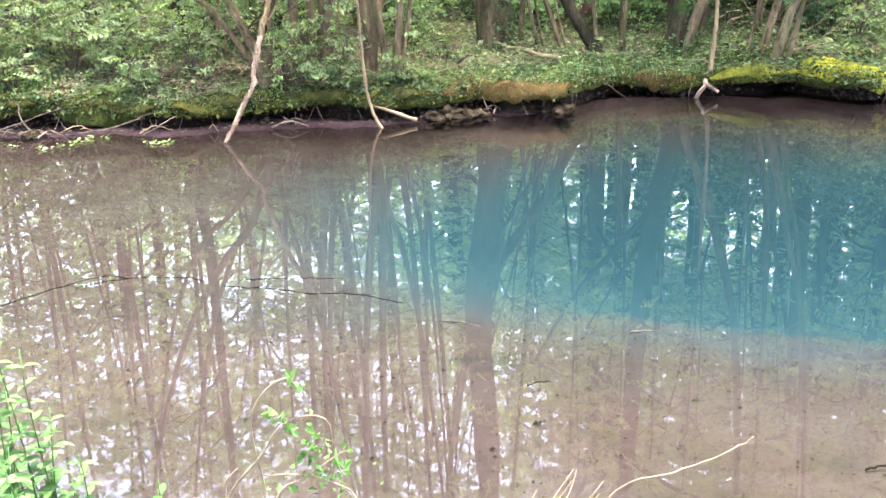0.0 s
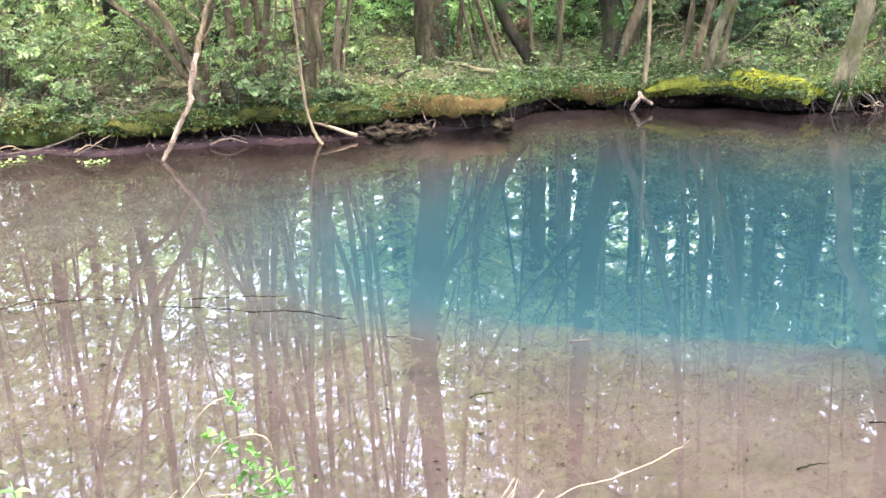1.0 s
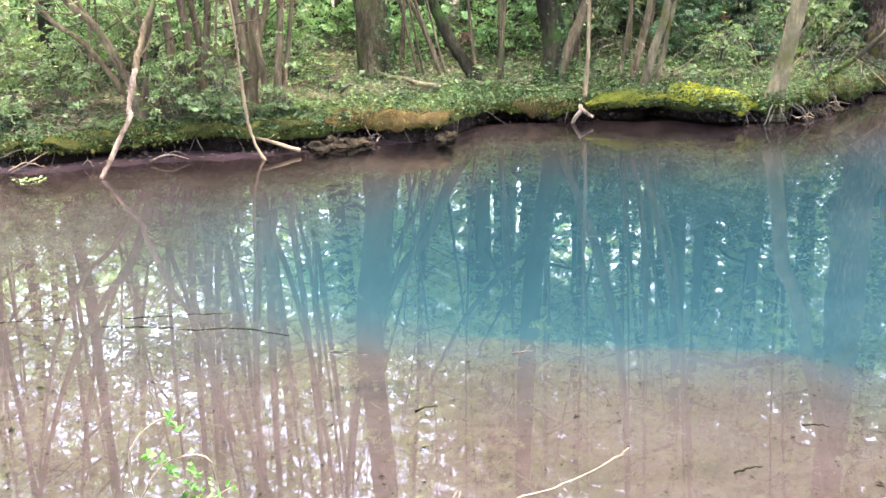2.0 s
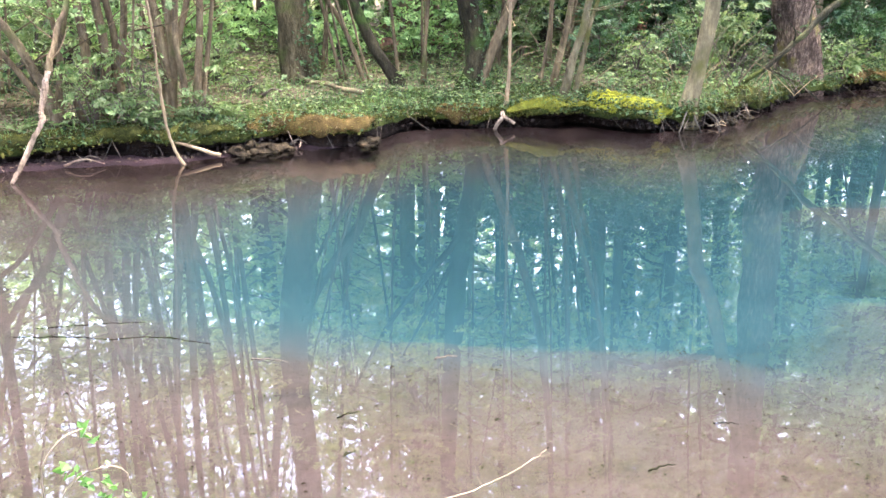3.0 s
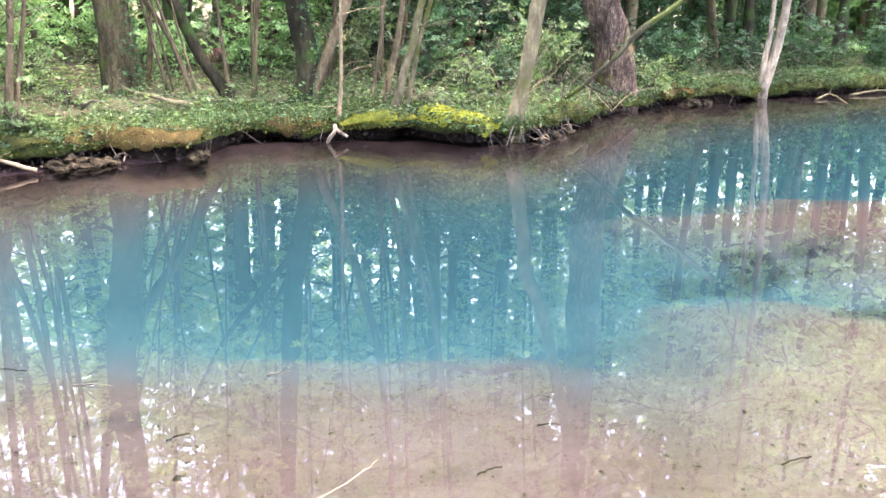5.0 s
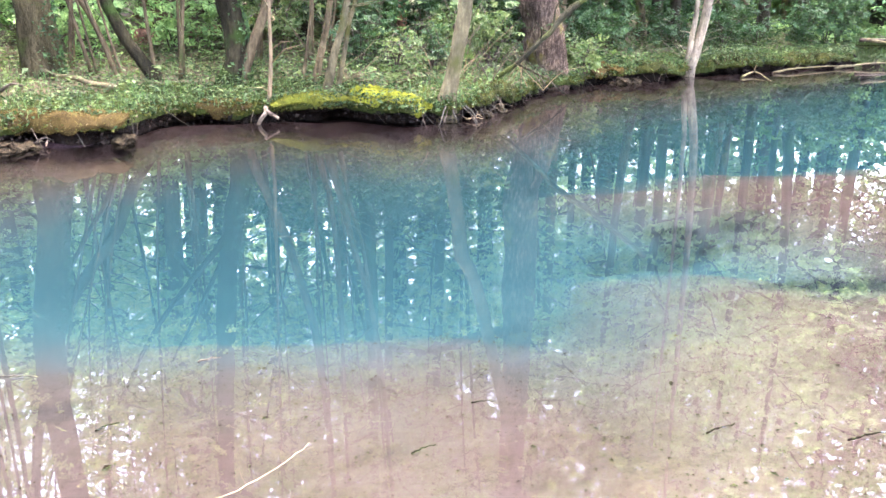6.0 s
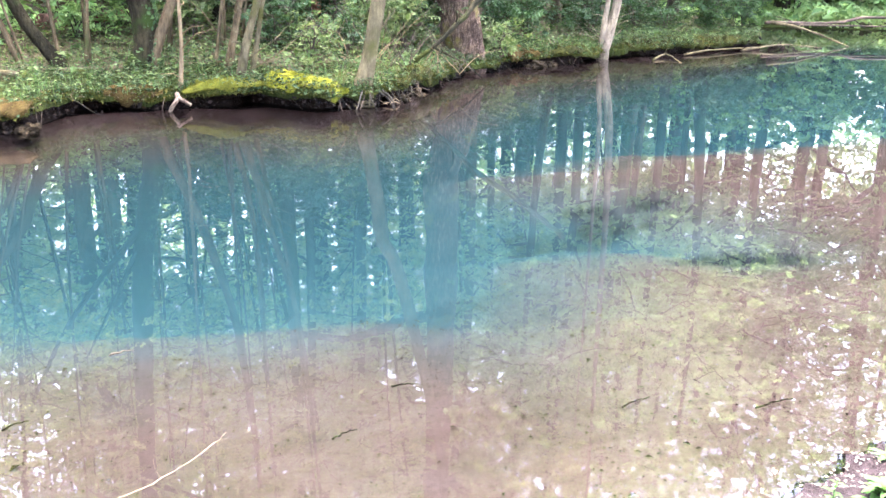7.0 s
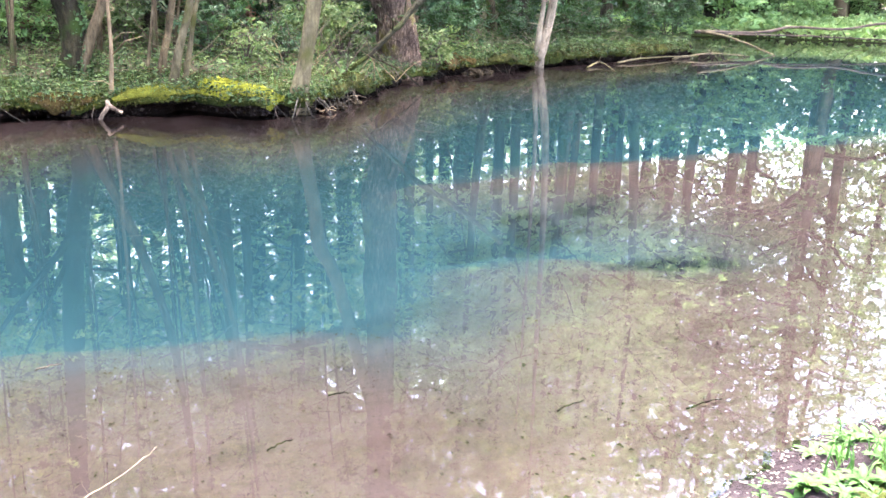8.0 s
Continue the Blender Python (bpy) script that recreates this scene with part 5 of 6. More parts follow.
moss("moss", "olive moss on the muddy bank", -4.2, -3.1, 0.35, MOSS_OLIVE, 6, 0.08, 0.05)
moss("moss", "green moss hummock beside the water", -6.0, -4.5, 0.45, MOSS_OLIVE, 7, 0.09, 0.06)
moss("moss", "mossy rounded ledge beside the big tree", 10.3, 11.4, 0.4, MOSS_BROWN, 8, 0.14, 0.12)
moss("moss", "rusty moss hanging down the bank below the hazel", -0.95, -0.1, 0.3, MOSS_OLIVE, 11, 0.12, 0.05)
moss("moss", "olive moss draped over the bank beside the brushwood", 6.3, 7.6, 0.4, MOSS_OLIVE, 12, 0.12, 0.07)
moss("moss", "olive moss on the low bank", 11.8, 13.2, 0.5, MOSS_OLIVE, 9, 0.1, 0.07)
moss("moss", "olive moss on the low bank", 14.5, 19.5, 0.5, MOSS_OLIVE, 10, 0.1, 0.06)


# ---------------------------------------------------------------- dead wood, roots and sticks
def stick(name, label, pts, r0, r1, mat, seed=0, n=18, sides=9, side_twigs=(), category="branch", group="", at=None, twig_r=0.35):
    """A bent branch with side twigs, each a mesh of its own; (along, dx, dy, dz) per twig."""
    line = spline(pts, n)
    rng = np.random.default_rng(seed + 40)
    line[1:-1] += rng.normal(0, 0.002 + r0 * 0.08, (n - 2, 3))
    base = line[0].copy()
    v, f = tube(line - base, np.linspace(r0, r1, n) * (1 + 0.1 * np.interp(np.arange(n), np.arange(0, n, 3), rng.normal(0, 1, len(np.arange(0, n, 3))))), sides, 0.07, seed)
    if not side_twigs:
        ob = new(name, mesh_of(name, v, f, mat))
        ob.location = base
        return tagged(ob, label, category, group)
    ob = thing(name, label, category, group, base)
    part("stem", mesh_of("stem", v, f, mat), ob)
    for k, (q, dx, dy, dz) in enumerate(side_twigs):
        p = line[int(q * (n - 1))] - base
        e = p + np.array([dx, dy, dz])
        r = (r0 + (r1 - r0) * q) * twig_r
        v, f = tube(spline([p, (p + e) / 2 + rng.normal(0, 0.08, 3) * np.linalg.norm(e - p), e], 8), np.linspace(r, r * 0.35, 8), 6, 0.08, seed + k)
        part("twig", mesh_of("twig", v, f, mat), ob)
    return ob


stick("dead_branch", "bleached dead branch hanging down to touch the water", [(-2.2, 9.05, -0.01), (-2.12, 9.12, 0.14), (-1.99, 9.22, 0.39), (-1.9, 9.3, 0.57), (-1.91, 9.34, 0.64), (-1.86, 9.42, 0.88), (-1.83, 9.48, 1.02)],
      0.02, 0.03, DEADWOOD, 1, 40, 10, [(0.55, 0.05, -0.02, -0.02), (0.8, -0.05, 0.0, 0.06)])
stick("hazel", "grey-brown living hazel stem above the bleached branch", [(-1.83, 9.48, 1.0), (-1.8, 9.52, 1.15), (-1.71, 9.6, 1.45), (-1.6, 9.7, 1.75), (-1.45, 9.95, 2.6), (-1.35, 10.2, 3.6)], 0.033, 0.02, BARK_HAZEL, 9, 20, 9, [(0.2, 0.2, 0.1, 0.35), (0.35, -0.3, 0.0, 0.4)], "tree stem")
stick("dead_pole", "thin pale dead pole leaning from the water's edge", [(-0.6, 9.7, -0.05), (-0.68, 9.71, 0.08), (-0.745, 9.7, 0.26), (-0.79, 9.66, 0.58), (-0.82, 9.57, 1.36), (-0.9, 9.5, 2.6), (-0.92, 9.55, 4.2)],
      0.02, 0.012, STRAW, 2, 36, 9, [(0.03, 0.12, -0.08, -0.05), (0.06, -0.14, -0.06, -0.07), (0.05, 0.16, 0.05, 0.02), (0.04, 0.05, -0.12, -0.06)])
for k, pts in enumerate([[(-4.95, 9.5, 0.05), (-4.6, 9.62, 0.14), (-4.1, 9.72, 0.3)], [(-3.9, 9.55, 0.05), (-3.5, 9.55, 0.1), (-3.1, 9.6, 0.24)], [(-3.15, 9.4, 0.03), (-2.98, 9.45, 0.12), (-2.8, 9.5, 0.22)], [(-4.4, 9.6, 0.05), (-4.55, 9.7, 0.2), (-4.6, 9.8, 0.34)]]):
    stick("fallen_branch", "thin grey dead branch leaning from the bank onto the mud", pts, 0.010, 0.005, TWIG, 140 + k, 12, 7, [(0.5, 0.12, -0.04, 0.03), (0.3, -0.1, -0.05, 0.02)])
stick("fallen_branch", "straight dry branch lying on the mud at the water's edge", [(-1.2, 10.15, 0.29), (-0.75, 10.05, 0.19), (-0.25, 9.88, 0.05)], 0.016, 0.02, STRAW, 3, 12, 7, [(0.6, 0.2, -0.1, 0.05)])
stick("fallen_branch", "bleached branch lying among ivy", [on_far(0.78, 12.55, 0.1), on_far(0.93, 12.35, 0.07), on_far(1.12, 12.02, 0.11), on_far(1.3, 11.85, 0.08), on_far(1.55, 11.62, 0.05)], 0.024, 0.034, BARK_PALE, 4, 14, 8, [(0.2, -0.2, -0.15, 0.2)])
stick("fallen_branch", "short stick lying in the undergrowth", [on_far(0.25, 11.6, 0.03), on_far(0.4, 11.5, 0.13), on_far(0.62, 11.6, 0.04)], 0.02, 0.012, TWIG, 5, 10, 7)
rng = np.random.default_rng(77)
for k in range(22):
    x = rng.uniform(-5, 2.2) if k < 16 else rng.uniform(2.2, 8)
    y = float(shore(np.array(x))) + rng.uniform(-0.12, 0.2)
    a, ln = rng.normal(0, 0.5), rng.uniform(0.12, 0.45)
    stick("mud_twig", "small dead twig lying on the mud", [(x - ln * math.cos(a) / 2, y - ln * math.sin(a) / 2, 0.03), (x, y, 0.05 + 0.05 * rng.uniform()), (x + ln * math.cos(a) / 2, y + ln * math.sin(a) / 2, 0.03)], rng.uniform(0.006, 0.014), 0.004,
          (DEADWOOD, TWIG, STRAW)[k % 3], 500 + k, 9, 5, [(0.5, rng.normal(0, 0.1), 0.03, 0.08)], "twig", "twigs on the mud")
for k, (x, r) in enumerate([(-0.05, 0.12), (0.1, 0.15), (0.28, 0.13), (0.45, 0.1), (1.45, 0.12), (1.55, 0.07), (6.55, 0.1), (7.0, 0.12), (11.35, 0.16), (11.7, 0.12), (-4.4, 0.1)]):
    rr = np.random.default_rng(600 + k)
    bm = bmesh.new()
    bmesh.ops.create_icosphere(bm, subdivisions=3, radius=r)
    for v in bm.verts:
        v.co *= 1 + 0.9 * noise.noise(v.co * 9 + Vector((k, 0, 0))) + 0.35 * noise.noise(v.co * 25)
        v.co.z *= 0.55
    me = bpy.data.meshes.new("stone")
    bm.to_mesh(me)
    bm.free()
    me.materials.append(STONE)
    ob = new("stone", me)
    ob.location = (x, float(shore(np.array(x))) + 0.02, r * 0.2)
    tagged(ob, "muddy lump of stone at the water's edge", "stone", "stones at the water's edge")
# forked white root
fork = thing("forked_root", "bleached forked root sticking out of the bank", "root", at=(3.35, 11.26, 0.0))
for k, pts in enumerate([[(-0.11, 0.03, -0.03), (-0.08, 0.0, 0.06), (0.0, 0.0, 0.16), (0.03, 0.12, 0.2)], [(0.14, -0.09, 0.08), (0.06, -0.04, 0.13), (0.0, 0.02, 0.17)]]):
    v, f = tube(spline(pts, 10), np.linspace(0.022, 0.032, 10), 8, 0.12, k)
    part("prong", mesh_of("prong", v, f, DEADWOOD), fork)
# roots hanging from the undercut
rng = np.random.default_rng(31)
for k in range(46):
    x = rng.uniform(-5.5, 13)
    if k < 14:
        x = rng.uniform(5.1, 7.2)
    y = float(shore(np.array(x)) + lip_back(np.array(x)))
    ln = rng.uniform(0.12, 0.4)
    a = rng.uniform(-1, 1)
    stick("root", "thin bare root trailing from the bank to the water", [(x, y + 0.1, 0.25), (x + 0.3 * a * ln, y - 0.02, 0.17), (x + a * ln, y - 0.12 - 0.2 * ln, 0.01)], rng.uniform(0.004, 0.009), 0.003,
          (TWIG, WETWOOD, WETWOOD)[k % 3], k, 8, 6, category="root", group="roots along the bank")
for k, (dx, dy, r) in enumerate([(-0.26, -0.12, 0.014), (0.2, -0.2, 0.012), (0.32, -0.02, 0.013), (-0.08, -0.2, 0.008)]):
    stick("root", "dark root of the bank tree gripping the edge", [(5.74 + dx * 0.5, 10.53, 0.24), (5.74 + dx * 0.9, 10.5 + dy * 0.7, 0.13), (5.74 + dx * 1.2 + rng.normal(0, 0.05), 10.48 + dy, -0.05)], r, r * 0.4, WETWOOD, 80 + k, 9, 6,
          category="root", group="roots along the bank")
stick("dead_branch", "mossy dead limb leaning against the big tree", [(7.35, 12.2, 0.4), (7.67, 11.98, 0.7), (8.0, 11.95, 1.0), (8.24, 11.97, 1.19), (8.55, 12.0, 1.48), (8.94, 11.97, 1.72), (9.74, 11.98, 2.28), (10.6, 12.1, 2.9)], 0.04, 0.055, BARK_LIMB, 11, 22, 9,
      [(0.45, 0.2, -0.1, 0.5), (0.7, 0.6, 0.0, 0.1), (0.3, -0.3, -0.3, 0.3)])
stick("dead_branch", "dark branch dipping from the bank into the water", [(7.7, 12.1, 0.62), (8.3, 12.15, 0.35), (8.9, 12.2, -0.04)], 0.016, 0.01, BARK_LIMB, 12, 12, 7, [(0.4, 0.2, -0.2, 0.1)])
for k in range(40):
    x, y = 7.0 + rng.uniform(-0.9, 1.4), 11.9 + rng.uniform(-0.3, 1.0)
    z = far_z(x, y)
    a = rng.uniform(0, 6.28)
    stick("dry_twig", "dry pale twig tangled in the brushwood", [(x, y, z), (x + 0.35 * math.cos(a), y + 0.2 * math.sin(a), z + rng.uniform(0.2, 0.5)), (x + 0.8 * math.cos(a), y + 0.4 * math.sin(a), z + rng.uniform(0.2, 1.0))],
          0.007, 0.0025, STRAW if k % 2 else TWIG, k, 9, 5, [(0.5, 0.15, 0.1, 0.2)], "twig", "twigs by the bank")
# fallen tree over the far water
stick("fallen_tree", "long bleached fallen trunk lying across the water", [(23.4, 18.4, 0.5), (26.4, 18.07, 0.49), (27.7, 17.92, 0.66), (29.4, 17.09, 0.63), (30.9, 16.42, 0.86), (33.5, 15.4, 0.9)], 0.055, 0.04, BARK_LOG, 21, 26, 9,
      [(0.1, -0.6, 0.6, 0.2), (0.35, 1.0, -0.3, -0.55), (0.6, 0.7, -0.5, -0.6)])
stick("fallen_branch", "long bare branch lying low over the water", [(23.9, 18.1, 0.45), (26.5, 17.0, 0.45), (29.0, 15.8, 0.40), (31.5, 15.0, 0.3)], 0.03, 0.022, BARK_LOG, 22, 18, 8, [(0.5, 0.6, -0.5, -0.4)])
stick("fallen_branch", "bare branch dipping into the water from the spit", [(22.3, 17.3, 0.6), (22.9, 16.5, 0.4), (23.6, 15.6, 0.0)], 0.05, 0.02, BARK_PALE, 23, 12, 7, [(0.4, 0.5, 0.0, 0.25)])
for k, pts in enumerate([[(14.8, 14.4, 0.02), (15.6, 14.8, 0.08), (14.95, 13.7, 0.0)], [(16.4, 15.0, 0.03), (17.6, 15.3, 0.08), (20.2, 15.9, 0.05)], [(19.0, 15.5, 0.02), (20.6, 15.6, 0.12), (22.2, 15.5, 0.02)]]):
    stick("driftwood", "pale crooked driftwood stick in the shallows", pts, 0.03, 0.012, BARK_PALE, 60 + k, 14, 6, [(0.5, 0.3, 0.2, 0.1)], "driftwood", "driftwood along the shore")
tree("rotten_stump", "broken rotten reddish trunk in the wood", on_far(8.04, 17.4), 0.2, 2.6, (0.02, 0), ROTTEN, None, 0, 1, 1, 0, 0.1, 0.5, 0.05, 1.3, 90)
stick("fallen_log", "old dark mossy log rotting on the woodland floor", [on_far(2.6, 17.0, 0.1), on_far(3.6, 17.2, 0.12), on_far(4.6, 17.1, 0.1)], 0.14, 0.12, ROTTEN, 33, 12, 10, category="log")


# ---------------------------------------------------------------- in and on the water
for k, pts in enumerate([[(-2.6, 4.75, -0.05), (-2.3, 5.0, -0.02), (-2.08, 5.16, -0.01), (-1.9, 5.14, -0.02)], [(-2.2, 5.02, -0.03), (-1.95, 5.12, -0.015), (-1.6, 5.14, -0.02), (-1.45, 5.11, -0.04)], [(-1.3, 4.99, -0.03), (-0.99, 4.87, -0.012), (-0.75, 4.83, -0.03)],
                         [(-0.8, 4.84, -0.03), (-0.5, 4.76, -0.012), (-0.22, 4.64, -0.03)], [(-1.2, 5.1, -0.03), (-0.9, 5.06, -0.015), (-0.6, 5.07, -0.03)]]):
    stick("sunken_branch", "thin dark waterlogged branch lying just under the surface", [(a, b, c - 0.045) for a, b, c in pts], 0.0042, 0.0025, WETWOOD, 41 + k, 14, 6, [(0.35, 0.12, 0.1, -0.01), (0.5, 0.16, -0.08, -0.01), (0.7, -0.14, 0.08, -0.01)], "branch", "wood in the water")
for k, (x, y, ln, a) in enumerate([(0.09, 4.15, 0.1, -0.4), (0.96, 3.99, 0.06, 0.1), (3.56, 2.2, 0.12, -0.1), (3.1, 2.65, 0.1, 0.1), (0.45, 3.9, 0.06, 0.3), (1.7, 3.05, 0.07, 0.2), (2.2, 3.4, 0.06, -0.3)]):
    z = -float(bed_depth(np.array(x), np.array(y))) + 0.012 if k > 1 else 0.0
    stick("drifting_twig", "small dark waterlogged piece of wood", [(x - ln * math.cos(a), y - ln * math.sin(a), z), (x, y, z + 0.008), (x + ln * math.cos(a), y + ln * math.sin(a), z)], 0.005, 0.0025, WETWOOD if k < 2 else TWIG, 200 + k, 8, 6, category="twig",
          group="wood in the water")


def stuff_leaves(name, label, category, c, size, mat, seed, flat):
    rng = np.random.default_rng(seed)
    tagged(new(name, leaf_mesh(name, c, size, mat, rng, flat)), label, category, kind="stuff")


rng = np.random.default_rng(44)
n = 900
x = rng.uniform(-2.5, 6, n)
y = near_shore(x) + 0.3 + 3.2 * rng.uniform(0, 1, n)
stuff_leaves("bed_debris", "dark leaf fragments lying on the silt of the pond bed", "debris", np.stack([x, y, -bed_depth(x, y) + 0.008], 1), 0.017, DETRITUS, 45, 0.9)
n = 4200
x = rng.uniform(-2.5, 8, n)
y = near_shore(x) + 0.2 + 3.2 * rng.uniform(0, 1, n)
stuff_leaves("bed_detritus", "dark rotted scraps lying on the silt of the pond bed", "debris", np.stack([x, y, -bed_depth(x, y) + 0.006], 1), 0.011, DETRITUS, 46, 0.9)


rng = np.random.default_rng(52)
n = 150
cx = np.repeat(rng.uniform(-4.9, -2.75, 15), 10)
cy = shore(cx) - np.repeat(rng.uniform(0.25, 0.7, 15), 10)
c = np.stack([cx + rng.normal(0, 0.06, n), cy + rng.normal(0, 0.05, n), rng.uniform(0.004, 0.035, n)], 1)
tagged(new("watercress", leaf_mesh("watercress", c, 0.032, LEAF_WATER, rng, 0.75, 0.8)), "small pale green water plants floating by the mud", "water plant", kind="stuff")


# ---------------------------------------------------------------- near bank
def herb(at, height, leaves, size, mat, seed, lean=(0, 0), label="fresh green nettle with pointed leaves on the near bank"):
    """An upright stem with pairs of pointed leaves, larger below."""
    rng = np.random.default_rng(seed + 700)
    ob = thing("nettle", label, "plant", "plants on the near bank", at)
    u = np.linspace(0, 1, 9)
    path = np.stack([lean[0] * u * height + 0.02 * np.sin(4 * u + seed), lean[1] * u * height, u * height], 1)
    v, f = tube(path, np.linspace(0.0032, 0.0015, 9), 5, 0, seed)
    part("stem", mesh_of("stem", v, f, LEAF_NEAR), ob)
    verts, faces = [], []
    for k in range(leaves):
        q = 0.15 + 0.85 * k / leaves
        p = np.array([np.interp(q, u, path[:, j]) for j in range(3)])
        for sgn in (0, np.pi):
            a = k * 1.57 + sgn + rng.normal(0, 0.2)
            s = size * (1.15 - 0.55 * q) * rng.uniform(0.8, 1.15)
            d = np.array([np.cos(a), np.sin(a), 0.25])
            w = np.array([-np.sin(a), np.cos(a), 0])
            up = np.array([0, 0, 1.0])
            b = len(verts)
            prof = [(0.0, 0.02, 0), (0.22, 0.19, 0.03), (0.45, 0.19, 0.02), (0.75, 0.1, -0.06), (1.0, 0.0, -0.22)]
            for t, wd, dz in prof:
                m = p + d * s * t + up * s * dz
                verts += [m - w * s * wd + up * s * wd * 0.25, m, m + w * s * wd + up * s * wd * 0.25]
            for j in range(4):
                for e in (0, 1):
                    i0 = b + j * 3 + e
                    faces.append((i0, i0 + 1, i0 + 4, i0 + 3))
    part("leaves", mesh_of("leaves", np.array(verts), faces, mat), ob)
    return ob


def tuft(at, count, length, width, mat, seed, label="clump of broad lance-shaped leaves on the near bank"):
    """A rosette of arching lance-shaped leaves, each folded along its midrib."""
    rng = np.random.default_rng(seed + 900)
    ob = thing("leaf_clump", label, "plant", "plants on the near bank", at)
    for k in range(count):
        a = k * 2.4 + rng.normal(0, 0.3)
        ln, wd = length * rng.uniform(0.6, 1.15), width * rng.uniform(0.8, 1.2)
        rise, out, w = rng.uniform(0.5, 1.0), np.array([np.cos(a), np.sin(a), 0]), np.array([-np.sin(a), np.cos(a), 0])
        verts, faces = [], []
        for j, q in enumerate(np.linspace(0, 1, 7)):
            m = out * ln * q * (0.45 + 0.4 * q) + np.array([0, 0, ln * (rise * q - 0.65 * rise * q * q)])
            h = wd * (0.12 + 0.88 * np.sin(np.pi * min(0.15 + q * 0.85, 1.0)) ** 0.8) * (0 if j == 6 else 0.5)
            verts += [m - w * h + np.array([0, 0, h * 0.35]), m, m + w * h + np.array([0, 0, h * 0.35])]
            if j:
                b = 3 * j
                faces += [(b - 3, b - 2, b + 1, b), (b - 2, b - 1, b + 2, b + 1)]
        part("leaf", mesh_of("leaf", np.array(verts), faces, mat), ob)
    return ob


rng = np.random.default_rng(61)


def near_z(x, y):
    return float(near_land(np.array(x), np.array(y)))


for k in range(75):
    x, y = -1.2 + rng.normal(0, 0.2), 1.97 + rng.normal(0, 0.13)
    h = 0.6 - 0.45 * np.clip((x + 1.22) / 0.4, 0, 1) + rng.uniform(-0.14, 0.08)
    herb((x, y, near_z(x, y)), max(h, 0.15), int(5 + h * 9), 0.085, LEAF_NEAR, k, (0.1 * rng.normal(), 0.1 * rng.normal()))
for k, (x, y, top) in enumerate([(-1.14, 2.12, 0.93), (-1.1, 2.14, 0.80), (-1.17, 2.08, 0.84), (-1.07, 2.16, 0.62), (-1.2, 2.15, 0.7), (-1.02, 2.12, 0.5)]):
    herb((x, y, near_z(x, y)), top - near_z(x, y), 13, 0.08, LEAF_NEAR, 220 + k, (0.03 * (k % 3 - 1), 0.02), "tall nettle with narrow pointed leaves in pairs")
for k in range(26):
    x = rng.uniform(-1.15, -0.72)
    y = 2.0 + rng.uniform(-0.1, 0.25)
    herb((x, y, near_z(x, y) - 0.01), rng.uniform(0.08, 0.2), 5, 0.065, LEAF_NEAR, 250 + k, (0.2 * rng.normal(), 0.15 * rng.normal()), "low fresh green plant on the near bank")
herb((-0.82, 2.22, 0.1), 0.26, 4, 0.085, LEAF_NEAR, 290, (0.05, 0.0), "single sprig of broad green leaves at the water")
for k in range(120):
    x = rng.uniform(2.6, 4.6)
    y = float(near_shore(np.array(x))) - rng.uniform(0.12, 0.75) - 0.15 * max(0.0, 3.4 - x)
    if k % 4 == 0:
        herb((x, y, near_z(x, y) - 0.01), rng.uniform(0.07, 0.14), 6, 0.05, LEAF_NEAR, 100 + k, (0.2 * rng.normal(), 0.2 * rng.normal()), "low fresh green plant on the near bank")
    else:
        tuft((x, y, near_z(x, y) - 0.01), int(rng.integers(8, 14)), rng.uniform(0.07, 0.12), rng.uniform(0.018, 0.03), LEAF_NEAR, k)
for k in range(16):
    x = rng.uniform(-1.2, -0.78)
    y = 2.05 + rng.uniform(-0.1, 0.15)
    tuft((x, y, near_z(x, y)), 8, rng.uniform(0.14, 0.26), 0.03, LEAF_NEAR, 300 + k)
rr = np.random.default_rng(63)
n = 520
x = rr.uniform(2.3, 4.8, n)
y = near_shore(x) + rr.normal(-0.1, 0.1, n)
x, y = np.concatenate([x, x[:260]]), np.concatenate([y, y[:260] - rr.uniform(0.05, 0.2, 260)])
stuff_leaves("shore_scraps", "scraps washed up along the near shore, sky reflection in their pale colour", "debris", np.stack([x, y, np.maximum(near_land(x, y), 0.0) + 0.006], 1), 0.014, WET_SCRAP, 47, 0.8)
n = 2600
x = np.concatenate([rng.uniform(-2.6, -0.75, n // 2), rng.uniform(3.0, 5.5, n // 2)])
y = near_shore(x) - 0.3 - 0.9 * rng.uniform(0, 1, n)
tagged(new("grass", blades("grass", np.stack([x, y, near_land(x, y)], 1), 0.12, 0.01, LEAF_NEAR, rng, 0.8)), "fresh grass on the near bank", "grass", kind="stuff")
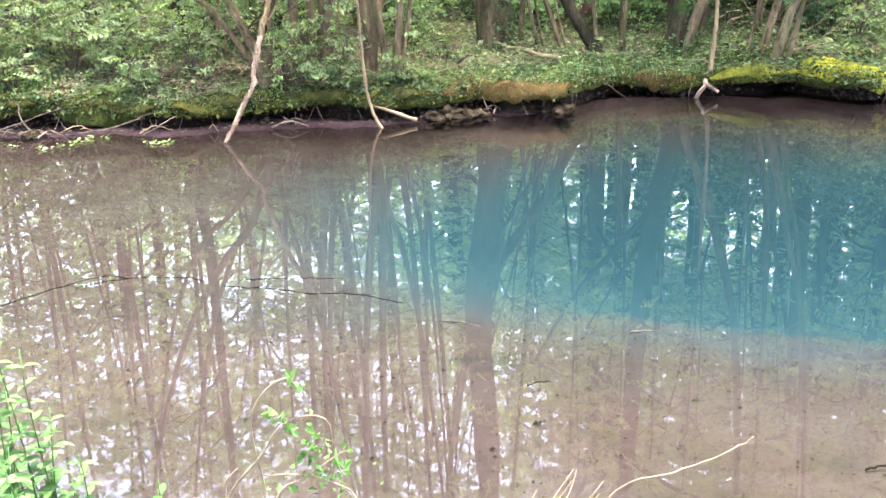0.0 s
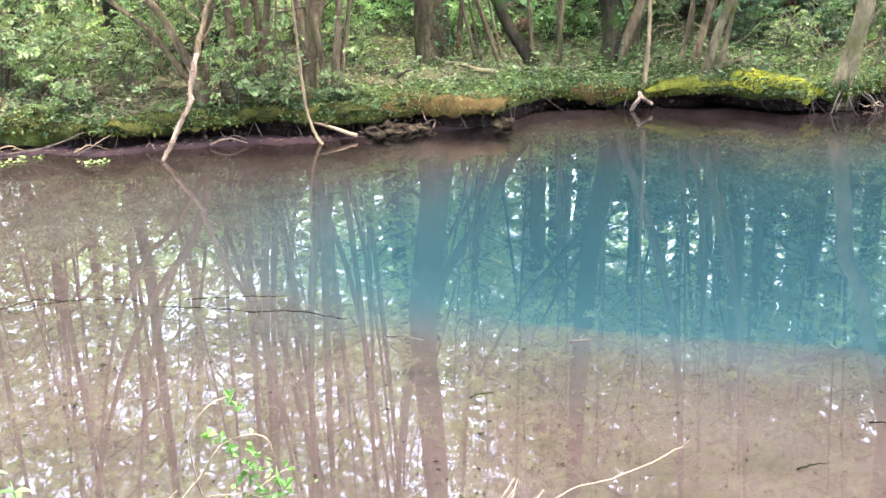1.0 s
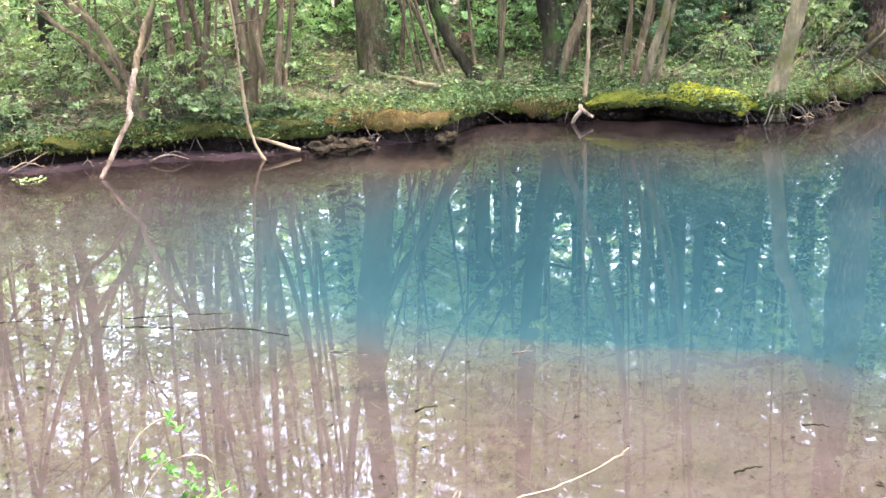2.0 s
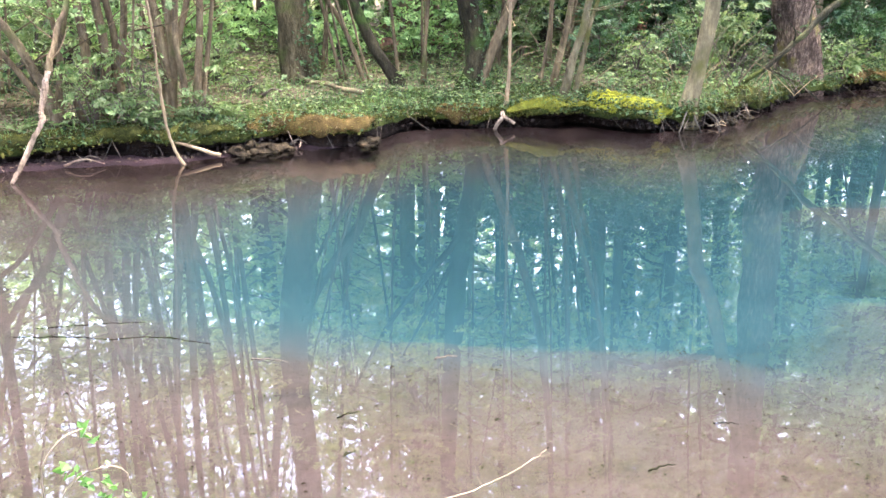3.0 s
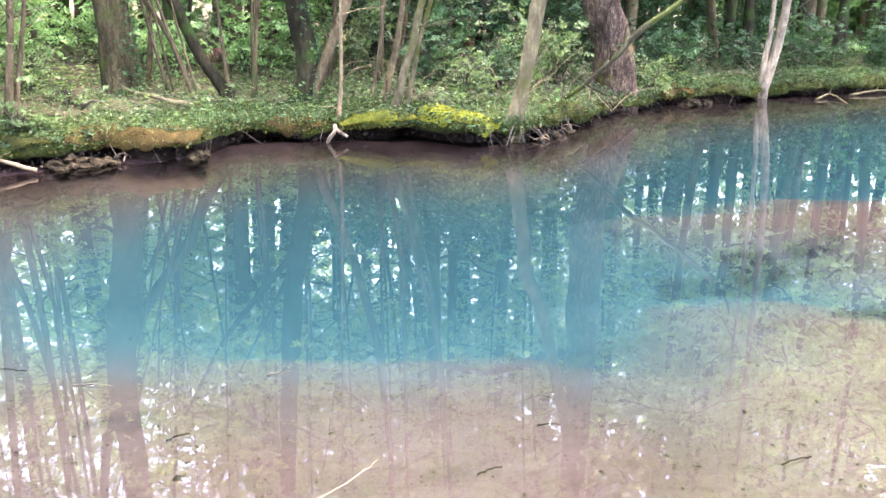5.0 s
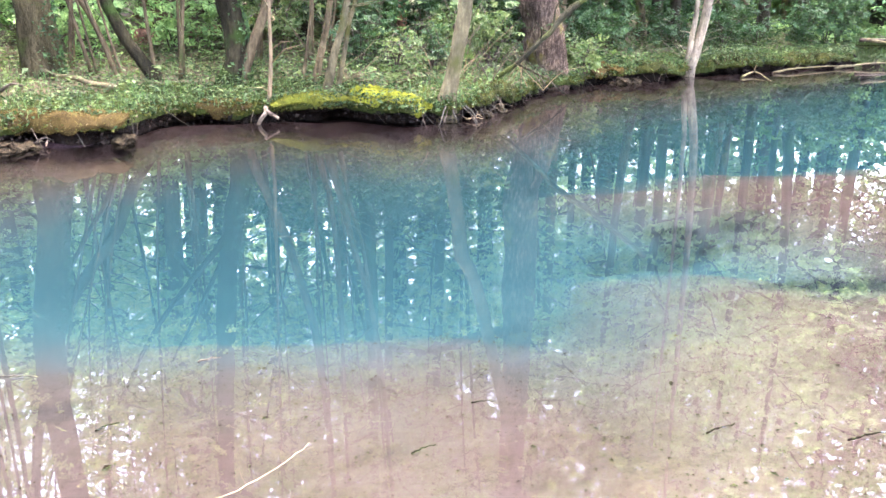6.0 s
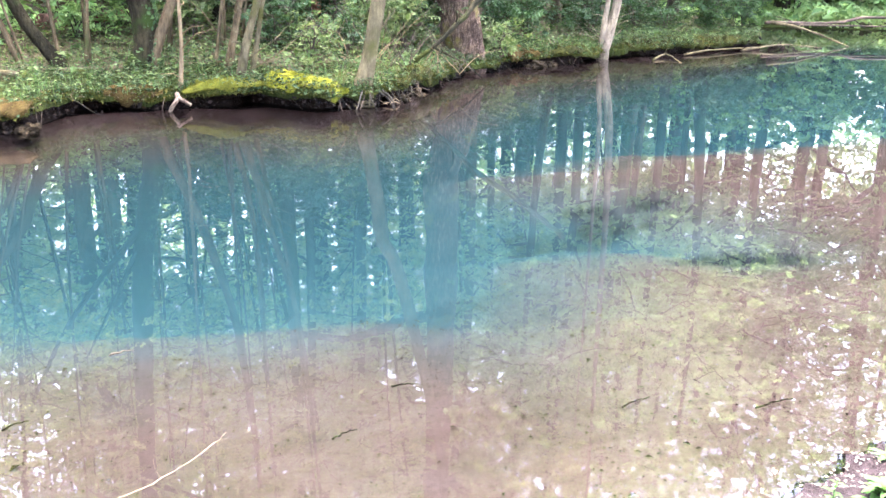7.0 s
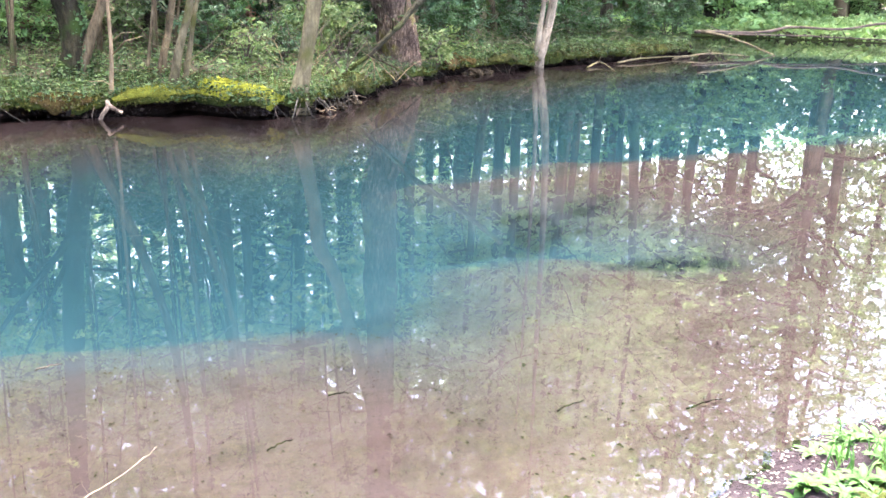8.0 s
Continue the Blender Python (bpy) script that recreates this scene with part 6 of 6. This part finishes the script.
# bramble shoot standing against the water
br = thing("bramble", "thin arching bramble shoot with a few fresh leaves", "plant", at=(-0.56, 2.2, 0.0))
for k, pts in enumerate([[(0.05, -0.05, -0.05), (0.0, 0.18, 0.18), (-0.02, 0.18, 0.336), (-0.025, 0.18, 0.45), (0.0, 0.19, 0.516), (0.05, 0.2, 0.564), (0.11, 0.21, 0.58)],
                         [(-0.15, -0.05, 0.0), (-0.12, 0.16, 0.18), (-0.06, 0.17, 0.27), (0.0, 0.18, 0.336), (0.055, 0.19, 0.42), (0.14, 0.2, 0.453), (0.2, 0.21, 0.427), (0.21, 0.21, 0.355)],
                         [(0.0, -0.05, 0.0), (0.03, 0.18, 0.18), (0.125, 0.2, 0.24), (0.22, 0.21, 0.307), (0.27, 0.21, 0.33)],
                         [(-0.17, -0.05, 0.0), (-0.13, 0.17, 0.16), (-0.12, 0.18, 0.24), (-0.08, 0.18, 0.29)],
                         [(0.3, -0.1, 0.0), (0.28, 0.18, 0.15), (0.2, 0.2, 0.22), (0.1, 0.2, 0.25), (0.0, 0.19, 0.255)]]):
    v, f = tube(spline(pts, 18), np.linspace(0.004, 0.0016, 18), 5, 0, k)
    part("stem", mesh_of("stem", v, f, DRYSHOOT), br)
c = np.array([(0.11, 0.21, 0.555), (0.125, 0.21, 0.54), (0.1, 0.21, 0.575), (0.05, 0.2, 0.44), (0.075, 0.2, 0.425), (0.09, 0.2, 0.41), (0.035, 0.2, 0.435), (0.15, 0.2, 0.4), (0.13, 0.2, 0.36), (0.15, 0.21, 0.34), (0.17, 0.21, 0.33), (0.12, 0.2, 0.32), (0.19, 0.2, 0.31),
              (0.14, 0.2, 0.29), (0.22, 0.2, 0.3), (0.16, 0.2, 0.26), (0.11, 0.2, 0.25), (0.21, 0.2, 0.24), (0.25, 0.2, 0.27), (0.17, 0.2, 0.21), (0.08, 0.2, 0.2), (0.23, 0.2, 0.19), (0.0, 0.2, 0.2)])
c2 = np.concatenate([c, c + rng.normal(0, 0.012, c.shape), c + rng.normal(0, 0.016, c.shape), c[7:] + rng.normal(0, 0.03, c[7:].shape), c[9:] + rng.normal(0, 0.05, c[9:].shape), c[11:] + rng.normal(0, 0.06, c[11:].shape)])
for k, p in enumerate(c2):
    part("leaf", leaf_mesh("leaf", p[None, :], 0.034 if k < 23 else 0.026, LEAF_NEAR, rng, 0.3, 0.7), br)
stick("bare_twig", "long bare pale twig leaning out over the shallows", [(0.2, 1.9, 0.03), (0.51, 2.45, 0.11), (0.76, 2.57, 0.12), (0.98, 2.65, 0.16), (1.04, 2.67, 0.185)], 0.0025, 0.0014, DRYSHOOT, 71, 26, 6,
      [(0.55, -0.02, 0.02, 0.07), (0.75, 0.09, 0.02, 0.01)], "twig")
for k in range(7):
    x = 0.1 + rng.normal(0, 0.1)
    stick("dry_stalk", "thin dry yellowish stalk on the near bank", [(x, 1.75, 0.0), (x + 0.05, 2.1, 0.1 + rng.uniform(0, 0.05)), (x + 0.16 + rng.uniform(0, 0.12), 2.35, 0.16 + rng.uniform(0, 0.12))], 0.0022, 0.001, DRYSHOOT, 300 + k, 10, 5, category="stalk",
          group="stalks on the near bank")
